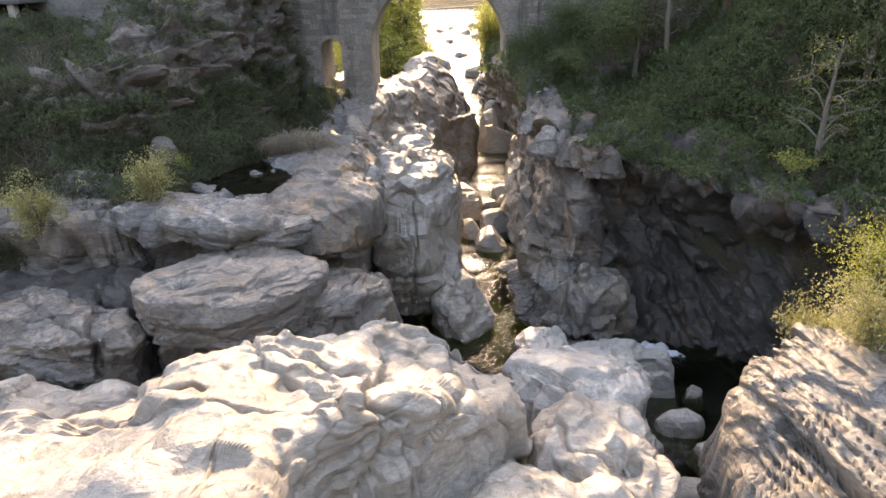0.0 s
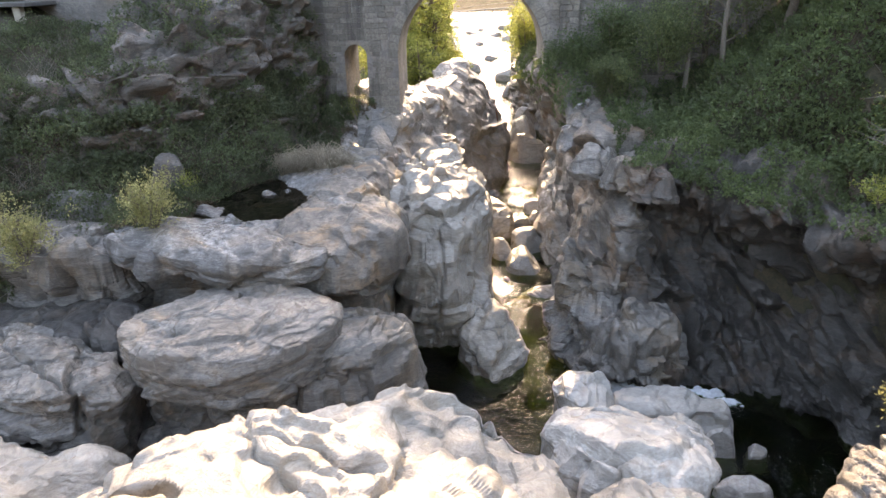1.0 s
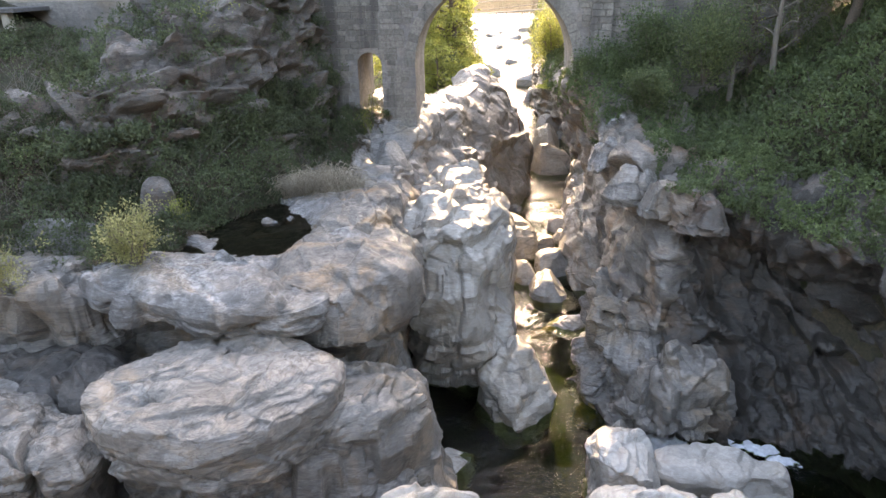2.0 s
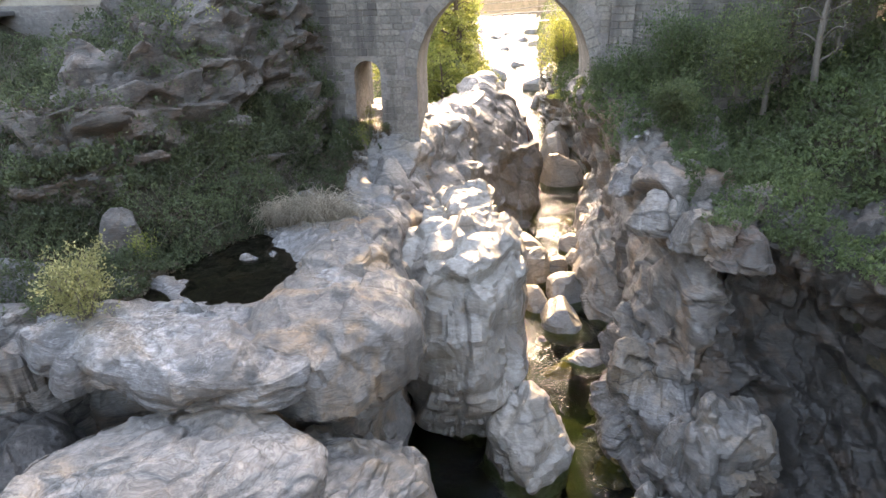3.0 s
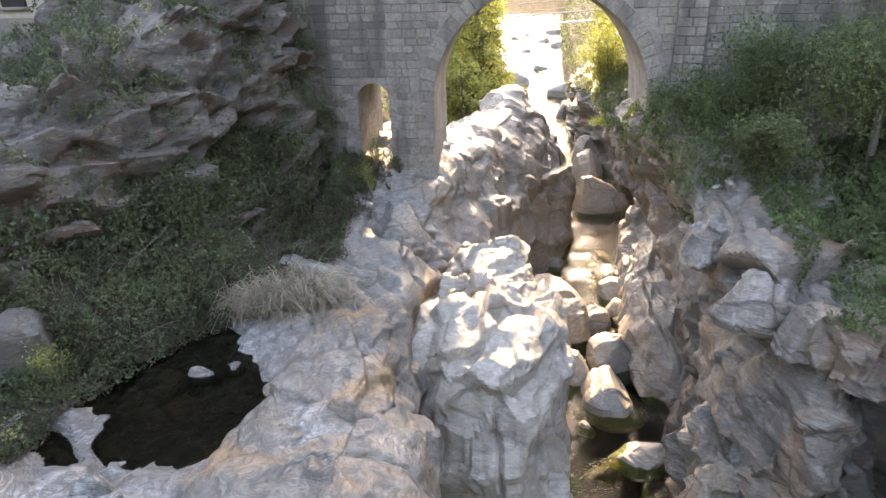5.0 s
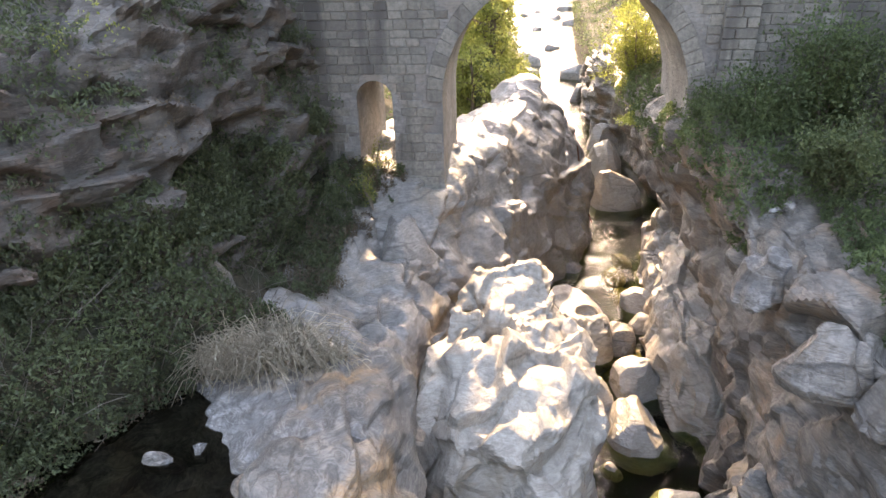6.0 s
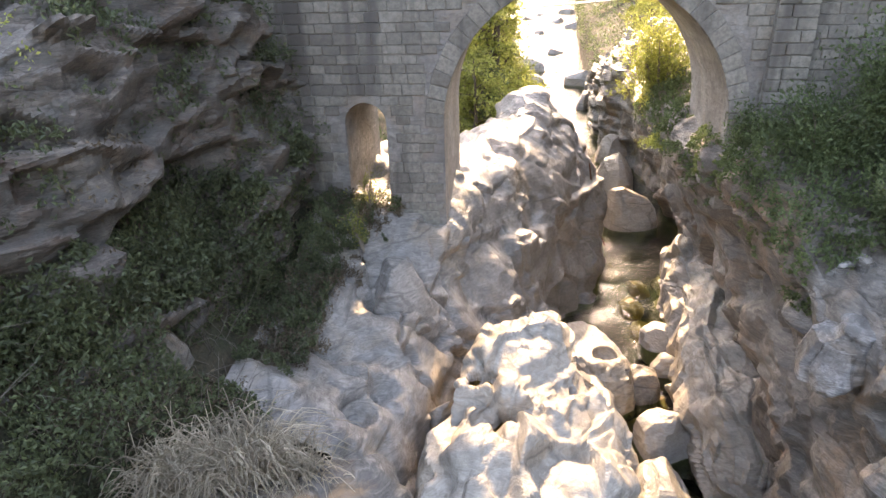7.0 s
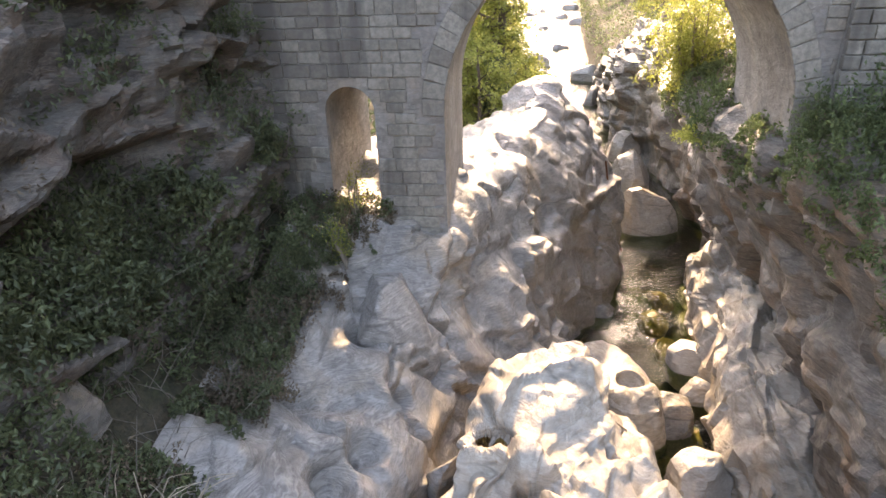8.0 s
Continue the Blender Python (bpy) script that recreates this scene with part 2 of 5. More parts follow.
    mid_scale = tex(nt, "ShaderNodeTexNoise", 1.7, world_place(nt, (0.8, 0.8, 1.6), turn), 7, Distortion=0.8, Roughness=0.62).outputs["Fac"]
    broad = nt.nodes.new("ShaderNodeBump")
    broad.inputs["Strength"].default_value, broad.inputs["Distance"].default_value = 0.8 * bump, 0.3
    nt.links.new(mid_scale, broad.inputs["Height"])
    nt.links.new(broad.outputs[0], b.inputs["Normal"])
    nt.links.new(b.outputs[0], bsdf.inputs["Normal"])
    return m


ROCK_WHITE = rock_material("river_polished_gneiss", (0.45, 0.408, 0.35), (0.37, 0.33, 0.28), (0.22, 0.195, 0.165), (0.42, 0.325, 0.22), 0.4, 0.5, rough=0.4, grain=0.35, lined=0.35)
ROCK_PALE = rock_material("white_polished_gneiss", (0.53, 0.5, 0.455), (0.45, 0.42, 0.375), (0.28, 0.256, 0.225), (0.5, 0.41, 0.3), 0.3, 0.4, rough=0.36, grain=0.25, lined=0.3)
ROCK_SLOPE = rock_material("worn_gneiss_slope", (0.37, 0.345, 0.315), (0.29, 0.268, 0.245), (0.15, 0.138, 0.125), (0.36, 0.27, 0.18), 0.5, 0.5, 0.12, rough=0.42, grain=0.5)
ROCK_GREY = rock_material("grey_gneiss", (0.3, 0.272, 0.24), (0.2, 0.18, 0.157), (0.085, 0.076, 0.066), (0.34, 0.24, 0.15), 0.6, 0.8, 0.2, rough=0.36, grain=0.6)
ROCK_MOTTLED = rock_material("lichen_gneiss", (0.41, 0.4, 0.385), (0.21, 0.2, 0.188), (0.08, 0.075, 0.07), (0.34, 0.24, 0.145), 0.5, 0.6, 0.8, rough=0.36, bump=0.75, spots=(0.11, 0.102, 0.09), grain=0.5)
ROCK_STAINED = rock_material("stained_gneiss", (0.29, 0.26, 0.225), (0.19, 0.17, 0.147), (0.08, 0.07, 0.06), (0.38, 0.215, 0.09), 0.65, 0.7, 0.25, rough=0.4, grain=0.7)
# Damp rock darkened further: shade from overhang and trees is in this colour.
ROCK_DARK = rock_material("shaded_damp_gneiss", (0.12, 0.107, 0.094), (0.065, 0.058, 0.05), (0.026, 0.023, 0.02), (0.18, 0.11, 0.065), 0.55, 0.9, 0.3, rough=0.5, bump=0.7, grain=0.5)
ROCK_BROWN = rock_material("weathered_cliff", (0.23, 0.2, 0.17), (0.13, 0.11, 0.094), (0.05, 0.042, 0.036), (0.19, 0.11, 0.07), 0.6, 0.9, 0.6, rough=0.6, bump=0.7, grain=0.5)
ROCK_BROKEN = rock_material("broken_gneiss_cliff", (0.27, 0.238, 0.203), (0.17, 0.149, 0.128), (0.068, 0.059, 0.05), (0.3, 0.18, 0.1), 0.65, 0.95, 0.3, rough=0.46, bump=0.55, grain=0.6)
MASONRY = rock_material("bridge_masonry", (0.36, 0.34, 0.31), (0.27, 0.25, 0.23), (0.15, 0.14, 0.13), (0.34, 0.27, 0.2), 0.5, 0.0, 0.3, rough=0.75, bump=0.7, lined=0.0)


def soil_material():
    m, nt, bsdf = material("forest_soil")
    P = world_place(nt)
    a = tex(nt, "ShaderNodeTexNoise", 0.6, P, 6).outputs["Fac"]
    f = tex(nt, "ShaderNodeTexNoise", 9.0, P, 6, Roughness=0.7).outputs["Fac"]
    col = ramp(nt, a, [(0.35, (0.05, 0.06, 0.025)), (0.52, (0.09, 0.075, 0.045)), (0.68, (0.13, 0.1, 0.065))])
    col = mix(nt, ramp(nt, f, [(0.4, (0.7,)), (0.62, (0.0,))]), col, (0.03, 0.03, 0.02))
    sep = nt.nodes.new("ShaderNodeSeparateXYZ")
    nt.links.new(P, sep.inputs[0])
    stones = tex(nt, "ShaderNodeTexVoronoi", 1.6, P, 0).outputs["Color"]
    bed = mix(nt, 0.35, ramp(nt, a, [(0.35, (0.01, 0.017, 0.007)), (0.55, (0.022, 0.036, 0.011)), (0.7, (0.06, 0.062, 0.018))]), stones, "MULTIPLY")
    col = mix(nt, ramp(nt, sep.outputs["Z"], [(0.0, (1.0,)), (0.5, (0.0,))]), col, bed)
    nt.links.new(col, bsdf.inputs["Base Color"])
    bsdf.inputs["Roughness"].default_value = 0.95
    b = nt.nodes.new("ShaderNodeBump")
    b.inputs["Strength"].default_value, b.inputs["Distance"].default_value = 0.9, 0.15
    nt.links.new(f, b.inputs["Height"])
    nt.links.new(b.outputs[0], bsdf.inputs["Normal"])
    return m


def leaf_material(name, a, b, through=0.35, rough=0.55):
    m, nt, bsdf = material(name)
    g = nt.nodes.new("ShaderNodeNewGeometry")
    col = ramp(nt, g.outputs["Random Per Island"], [(0.0, a), (0.6, b), (1.0, tuple(min(1, c * 1.35) for c in b))])
    n = tex(nt, "ShaderNodeTexNoise", 0.5, g.outputs["Position"], 3).outputs["Fac"]
    col = mix(nt, ramp(nt, n, [(0.35, (0.6,)), (0.65, (0.0,))]), col, tuple(c * 0.55 for c in a))
    nt.links.new(col, bsdf.inputs["Base Color"])
    bsdf.inputs["Roughness"].default_value = rough
    tr = nt.nodes.new("ShaderNodeBsdfTranslucent")
    nt.links.new(col, tr.inputs[0])
    mx = nt.nodes.new("ShaderNodeMixShader")
    mx.inputs[0].default_value = through
    nt.links.new(bsdf.outputs[0], mx.inputs[1])
    nt.links.new(tr.outputs[0], mx.inputs[2])
    nt.links.new(mx.outputs[0], nt.nodes["Material Output"].inputs[0])
    return m


def plain(name, col, rough=0.7, metal=0.0, grain=8.0, depth=0.35):
    m, nt, bsdf = material(name)
    n = tex(nt, "ShaderNodeTexNoise", grain, world_place(nt), 6, Roughness=0.65).outputs["Fac"]
    nt.links.new(ramp(nt, n, [(0.3, tuple(c * (1 - depth) for c in col)), (0.7, col)]), bsdf.inputs["Base Color"])
    bsdf.inputs["Roughness"].default_value, bsdf.inputs["Metallic"].default_value = rough, metal
    return m


def water_material(name, tint, wave=0.25, size=2.2, rough=0.03, ripple=0.0):
    m, nt, bsdf = material(name)
    bsdf.inputs["Base Color"].default_value = (*tint, 1)
    bsdf.inputs["Roughness"].default_value, bsdf.inputs["IOR"].default_value = rough, 1.33
    bsdf.inputs["Transmission Weight"].default_value = 1.0
    bsdf.inputs["Specular IOR Level"].default_value = 0.25
    P = world_place(nt)
    a = tex(nt, "ShaderNodeTexNoise", size, P, 1, Distortion=0.5, Roughness=0.5).outputs["Fac"]
    b = nt.nodes.new("ShaderNodeBump")
    b.inputs["Strength"].default_value, b.inputs["Distance"].default_value = wave, 0.1
    nt.links.new(a, b.inputs["Height"])
    last = b
    if ripple:
        r = tex(nt, "ShaderNodeTexNoise", 4.5, P, 2, Distortion=0.8).outputs["Fac"]
        c = nt.nodes.new("ShaderNodeBump")
        c.inputs["Distance"].default_value = 0.16
        calm = tex(nt, "ShaderNodeTexNoise", 0.45, P, 3, Distortion=0.5).outputs["Fac"]
        nt.links.new(ramp(nt, calm, [(0.42, (0.1 * ripple,)), (0.6, (ripple,))]), c.inputs["Strength"])
        nt.links.new(r, c.inputs["Height"])
        nt.links.new(b.outputs[0], c.inputs["Normal"])
        last = c
    nt.links.new(last.outputs[0], bsdf.inputs["Normal"])
    return m


SOIL = soil_material()
WATER = water_material("river_water", (0.13, 0.2, 0.06), 0.35, 1.6, 0.012, 1.0)
POOL = water_material("still_pool_water", (0.08, 0.075, 0.055), 0.02, 1.0)
LEAF_DARK = leaf_material("ivy_leaf", (0.085, 0.12, 0.055), (0.16, 0.215, 0.09), 0.45)
LEAF_SCRUB = leaf_material("scrub_leaf", (0.065, 0.085, 0.045), (0.135, 0.165, 0.08), 0.4)
LEAF_TREE = leaf_material("tree_leaf", (0.11, 0.145, 0.07), (0.2, 0.245, 0.11), 0.5)
LEAF_SPRING = leaf_material("spring_leaf", (0.22, 0.26, 0.06), (0.4, 0.42, 0.12), 0.5)
LEAF_WILLOW = leaf_material("willow_leaf", (0.3, 0.3, 0.13), (0.46, 0.44, 0.2), 0.5)
STRAW = leaf_material("dry_grass", (0.36, 0.3, 0.22), (0.54, 0.47, 0.36), 0.4)
DEAD = leaf_material("dead_leaf", (0.1, 0.078, 0.052), (0.18, 0.14, 0.095), 0.3)
BARK = plain("bark", (0.16, 0.125, 0.095), 0.9, 0, 14, 0.6)
TWIG = plain("grey_twigs", (0.22, 0.19, 0.155), 0.9, 0, 14, 0.4)

# ================= ground =================
YS = [-60, 0, 14, 20, 25, 30, 32.5, 34, 36, 42, 47, 52, 58, 66, 75, 88, 105, 120, 150, 190, 250, 400]
BANK_L = [-13, -13, -13, -13, -10, -3, -3.6, -4, -4.6, -5, -3, -3, -1, 0, 1.5, 0.5, 0, 0, -2, -5, -13, -40]
BANK_R = [11, 11, 13, 17, 17, 13.5, 11.5, 8.2, 7.2, 7.4, 8, 8.6, 9.5, 10, 9.5, 7.5, 5.5, 6, 7, 9, 14, 20]


def ground_height(x, y):
    l, r = np.interp(y, YS, BANK_L), np.interp(y, YS, BANK_R)
    top_l = np.interp(y, [-60, 10, 22, 27, 40, 60, 75, 100, 200, 400], [4, 4, 5.5, 8.2, 8.6, 7.0, 4.5, 3.5, 5, 8])
    top_r = np.interp(y, [-60, 12, 20, 27, 40, 60, 75, 100, 200, 400], [5, 5, 7.5, 9.2, 10, 10.5, 10, 6, 7, 8])
    dl, dr = l - x, x - r
    step = lambda d, w: np.clip(d / w, 0, 1) ** 2 * (3 - 2 * np.clip(d / w, 0, 1))
    z = -1.6 + (top_l + 1.6) * step(dl, 3.5) + (top_r + 1.6) * step(dr, 2.2)
    foot_l = np.interp(y, [-60, 20, 25, 28, 34, 42, 60, 90, 400], [6, 6, 4, 6, 3.4, 3.4, 8, 14, 30])
    d = np.clip(dl - foot_l, 0, None)
    steep = np.interp(y, [-60, 20, 28, 34, 44, 60, 90, 400], [0.4, 0.5, 0.5, 0.8, 0.8, 0.6, 0.45, 0.2])
    z = z + np.where(d < 5, d * steep, 5 * steep + (d - 5) * np.minimum(steep, 0.32))
    hill_r = np.interp(y, [-60, 20, 40, 60, 90, 200, 400], [0.45, 0.55, 0.75, 0.8, 0.5, 0.3, 0.2])
    z = z + np.clip(dr - 3.5, 0, None) * hill_r
    # Unseen hill added behind the camera to cut low sky light.
    z = z + np.clip((-45 - y) / 110, 0, 1) * 60
    far = np.clip((y - 170) / 200, 0, 1)
    z = z + far ** 1.5 * 60 * np.clip(np.maximum(dl, dr) / 14, 0, 1) + np.clip((y - 330) / 60, 0, 1) * 12
    z = np.minimum(z, 75 + 0.02 * z)
    p = np.stack([x * 0.22, y * 0.22, np.zeros_like(x)], 1)
    dry = np.clip((z + 0.5) / 4, 0, 1)
    pool = np.exp(-(((x + 9.2) / 2.6) ** 2 + ((y - 28.6) / 2.8) ** 2) ** 1.5)
    return z + dry * 0.6 * fbm(p, 4, 77) - 1.1 * pool


def spaced(stops):
    return np.concatenate([np.arange(a, b, s) for a, b, s in stops])


gx = spaced([(-420, -60, 20), (-60, -22, 1.6), (-22, 22, 0.35), (22, 60, 1.6), (60, 421, 20)])
gy = spaced([(-200, -6, 8), (-6, 62, 0.4), (62, 110, 0.8), (110, 240, 3), (240, 621, 20)])
GX, GY = np.meshgrid(gx, gy, indexing="ij")
GZ = ground_height(GX.ravel(), GY.ravel())
GROUND_V, GROUND_F = np.stack([GX.ravel(), GY.ravel(), GZ], 1), grid_faces(len(gx), len(gy))
tagged(put("ground", GROUND_V, GROUND_F, SOIL), "brown forest soil and river bed of a steep gorge", "ground", kind="structure")

wx, wy = np.meshgrid(np.linspace(-70, 60, 60), np.linspace(-40, 330, 120), indexing="ij")
wz = 0.1 + 0.004 * np.clip(wy - 70, 0, None)
river = put("river_water", np.stack([wx, wy, wz], 2).reshape(-1, 3), grid_faces(60, 120), WATER)
tagged(river, "clear green river water with small ripples", "water", kind="structure")
river.visible_shadow = False


# ================= rock masses =================
def patch(name, sections, nu, nv, mat, label, seed, **kw):
    """A cliff face drawn through cross-sections, then weathered."""
    S = spline(sections, nu)
    P = np.swapaxes(spline(np.swapaxes(S, 0, 1), nv), 0, 1)
    N = grid_normals(P)
    V = weather(P.reshape(-1, 3), N.reshape(-1, 3), seed, shape=(nu, nv), **kw)
    tagged(put(name, V, grid_faces(nu, nv), mat, sharp=0.34), label, "cliff", kind="structure")
    return V, grid_faces(nu, nv)


def rock(name, outline, top, rim, base, mat, label, seed, slope=(0, 0), box=0.6, foot=0.95, n=150, dents=(), category="rock", group="", facets=7, cut=0.12, **kw):
    """A boulder: rounded plan at the rim's height, a domed or flat top that slopes, sides down to the base, hollows in the top."""
    u = np.linspace(-1, 1, n)
    A, B = np.meshgrid(u, u, indexing="ij")
    rho = np.maximum(np.abs(A), np.abs(B))
    big = np.abs(A) >= np.abs(B)
    with np.errstate(divide="ignore", invalid="ignore"):
        th = np.where(big, np.pi / 4 * B / np.where(A == 0, 1, A), np.pi / 2 - np.pi / 4 * A / np.where(B == 0, 1, B))
    th = np.where(np.where(big, A, B) < 0, th + np.pi, th)
    p = np.array(outline, float)
    if np.sum(p[:, 0] * np.roll(p[:, 1], -1) - p[:, 1] * np.roll(p[:, 0], -1)) < 0:
        p = p[::-1]
    K = len(p)
    t = (th / (2 * np.pi) * K) % K
    i, f = np.floor(t).astype(int), (t % 1)[..., None]
    a, b, c, d = (p[(i + k) % K] for k in (-1, 0, 1, 2))
    o = 0.5 * (2 * b + (c - a) * f + (2 * a - 5 * b + 4 * c - d) * f ** 2 + (3 * b - a - 3 * c + d) * f ** 3)
    c = closed_curve(outline, 200).mean(0)
    edge = 0.62
    al = np.clip(rho / edge, 0, 1)
    r_top = al ** 1.0
    h_top = np.clip(1 - r_top ** (2 / box), 0, 1) ** (box / 2)
    s = np.clip((rho - edge) / (1 - edge), 0, 1)
    r = np.where(rho <= edge, r_top, 1 + (foot - 1) * s)
    xy = c + (o - c) * r[..., None]
    zt = top + slope[0] * (xy[..., 0] - c[0]) + slope[1] * (xy[..., 1] - c[1])
    for (dx, dy, rx, ry, dep) in dents:
        zt = zt - dep * np.exp(-(((xy[..., 0] - dx) / rx) ** 2 + ((xy[..., 1] - dy) / ry) ** 2) ** 1.5)
    z = np.where(rho <= edge, rim + h_top * (zt - rim), rim + (base - rim) * s)
    P = np.concatenate([xy, z[..., None]], 2)
    rnd = random.Random(seed + 500)
    for k in range(facets):
        d = np.array((rnd.gauss(0, 1), rnd.gauss(0, 1), rnd.uniform(0, 1.6)))
        d = d / np.linalg.norm(d)
        reach = P @ d
        half = float(np.ptp(xy.reshape(-1, 2) @ d[:2])) / 2
        over = reach - (reach.max() - rnd.uniform(0.3, 1) * cut * half)
        P = P - np.clip(over, 0, None)[..., None] * d * 0.93
    N = grid_normals(P)
    for _ in range(2):
        N[1:-1, 1:-1] = (N[1:-1, 1:-1] * 2 + N[:-2, 1:-1] + N[2:, 1:-1] + N[1:-1, :-2] + N[1:-1, 2:]) / 6
    N = N / (np.linalg.norm(N, axis=2, keepdims=True) + 1e-9)
    V = weather(P.reshape(-1, 3), N.reshape(-1, 3), seed, shape=(n, n), **kw)
    return tagged(put(name, V, grid_faces(n, n), mat, sharp=0.34), label, category, group)


def pebble(name, x, y, rx, ry, top, base, turn, mat, label, seed, box=0.55, **kw):
    """A smaller loose boulder, longer one way than the other."""
    rnd = random.Random(seed)
    pts = []
    for k in range(8):
        a = k / 8 * 2 * math.pi
        f = rnd.uniform(0.85, 1.15)
        u, v = 1.3 * rx * math.cos(a) * f, 1.3 * ry * math.sin(a) * f
        ct, st = math.cos(radians(turn)), math.sin(radians(turn))
        pts.append((x + u * ct - v * st, y + u * st + v * ct))
    sz = (rx + ry) / 2
    if sz > 1.4:
        box = 0.85
    kw = dict(dict(lump=0.06 * sz, chip=0.13 * sz, fine=0.03, size=max(0.35, sz * 1.2), n=60, facets=14, cut=0.42), **kw)
    return rock(name, pts, top, base + (top - base) * 0.25, base, mat, label, seed, box=box, slope=(rnd.uniform(-.15, .15), rnd.uniform(-.15, .15)), **kw)


CLIFF_L = patch("cliff_left", [
    [(-34, 20, 7), (-35, 22, 10), (-36, 24, 13), (-38, 28, 15), (-42, 32, 14)],
    [(-25, 25, 8.5), (-26, 26.5, 11), (-27, 28, 12.6), (-29, 32, 13.6), (-33, 36, 12)],
    [(-18, 27.5, 9), (-18.4, 29, 11.5), (-19, 30.5, 13), (-21, 34, 14.4), (-24, 38, 13)],
    [(-13.6, 29.3, 9.4), (-14.4, 30.5, 13.2), (-14.8, 31.5, 14.6), (-16.5, 35, 15.4), (-19, 38, 14.5)],
    [(-10.8, 33.6, 9.2), (-11.2, 35.4, 12.5), (-11.8, 36.3, 16), (-13.5, 39, 20), (-17, 42, 19)],
    [(-9.8, 38.2, 9), (-10.8, 40.5, 14), (-11.3, 41.3, 18), (-12.5, 43, 22), (-16, 45, 22)],
    [(-9, 43.2, 9), (-9.6, 44.8, 13), (-10, 45.5, 17), (-10.5, 46.5, 22), (-14, 48, 23)],
], 330, 170, ROCK_BROWN, "dark brown layered cliff with damp ledges", 21, lump=0.6, chip=1.1, strata=0.12, dip=(0.1, -0.15, 1), size=1.25, layer=0.7, splits=16, warp_=0.15)

# Unseen bank added behind the camera; it bounces sun onto rock fronts.
patch("rock_bank", [
    [(-34, -90, 10), (-16, -90, 7.5), (-4, -90, 6.5), (4, -90, 5), (9, -90, -1.5)],
    [(-34, -45, 10), (-16, -45, 7.5), (-4, -45, 7), (5, -45, 5.5), (10, -45, -1.5)],
    [(-30, -14, 9), (-16, -14, 7.5), (-4, -14, 7.2), (4, -14, 5.5), (8, -14, -1.5)],
    [(-26, 2, 8), (-16, 1, 6.5), (-6, 0, 6.5), (2, 0, 4.5), (6, 0, -1.5)],
], 90, 60, ROCK_GREY, "grey rock bank added out of view to bounce sunlight", 14, lump=0.6, chip=0.5, flute=0.3, size=2.5)

SLOPE = patch("rock_slope", [
    [(-4.1, 32.2, 0), (-4.6, 33.2, 5), (-5.2, 34, 7.4), (-6.4, 34.4, 8.4), (-9, 34.6, 8.8)],
    [(-3.7, 36, -.5), (-4.2, 36.4, 5), (-4.9, 36.8, 7.4), (-6.3, 37.2, 8.2), (-9, 38, 9.4)],
    [(-2.2, 41, -.5), (-3.2, 41, 4), (-4.6, 40.8, 7.6), (-6.4, 41, 8.7), (-9, 41.5, 9.8)],
    [(-0.2, 46, -.6), (-1.6, 45.6, 3.5), (-3.6, 45, 7.8), (-5, 44.6, 9.4), (-9, 44.4, 10.4)],
    [(0.3, 51, -.6), (-0.9, 50.6, 3.5), (-2.8, 50.2, 8.0), (-4.6, 50, 9.9), (-9, 50, 10.6)],
    [(1.0, 55, -.6), (0, 55, 4), (-1.6, 55, 8.0), (-3.8, 55, 9.6), (-9, 55, 9)],
    [(3.0, 60, -.6), (2, 60.5, 4), (-.1, 61, 8.2), (-2.6, 61, 9.6), (-7, 61, 7)],
    [(3.3, 66, -.6), (2.3, 65.6, 5), (0, 64.8, 8.9), (-2.2, 64.6, 9.9), (-6.5, 65, 5.5)],
    [(3, 72, -.6), (1.8, 71, 2.6), (0, 70, 5), (-3, 70, 6), (-7, 70, 5)],
], 360, 170, ROCK_SLOPE, "pale grey water-worn gneiss slope above the channel", 5, lump=0.5, chip=0.45, flute=0.1, sheet=0.05, dip=(0.6, 0.1, 0.8), fine=0.04, size=1.6, splits=22, hollows=[(-5.0, 39.1, 7.8, 0.42, 0.6), (-6.4, 40.9, 8.4, 0.45, 0.6), (-6.0, 36.2, 8.0, 0.45, 0.6), (-5.9, 34.6, 7.9, 0.4, 0.5), (-5.6, 37.3, 7.8, 0.4, 0.6), (-4.3, 40.9, 7.2, 0.35, 0.5), (-2.4, 47, 5.5, 0.5, 0.5), (-1.6, 52, 6, 0.5, 0.5)])

# The overhang's shade is painted in with the darkened rock colour.
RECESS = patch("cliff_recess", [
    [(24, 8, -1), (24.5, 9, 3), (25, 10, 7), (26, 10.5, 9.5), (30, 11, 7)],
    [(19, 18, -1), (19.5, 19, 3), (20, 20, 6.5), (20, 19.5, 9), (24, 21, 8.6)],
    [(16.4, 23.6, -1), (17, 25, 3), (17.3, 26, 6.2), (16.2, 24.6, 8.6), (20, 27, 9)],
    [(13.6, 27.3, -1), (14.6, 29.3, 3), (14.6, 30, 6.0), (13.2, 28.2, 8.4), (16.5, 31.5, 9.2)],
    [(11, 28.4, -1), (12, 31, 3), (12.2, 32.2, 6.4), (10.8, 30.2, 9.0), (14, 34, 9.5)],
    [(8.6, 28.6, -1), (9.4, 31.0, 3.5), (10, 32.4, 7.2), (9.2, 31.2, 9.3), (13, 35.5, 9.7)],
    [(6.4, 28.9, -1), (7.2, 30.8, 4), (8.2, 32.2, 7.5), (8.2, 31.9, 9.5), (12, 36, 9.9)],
], 300, 150, ROCK_DARK, "dark damp fractured cliff, overhang shade put into its colour", 8, lump=0.5, chip=0.8, sheet=0.05, strata=0.2, dip=(0.65, -0.2, 0.7), fine=0.05, size=1.1, layer=0.5, splits=10, warp_=0.15)

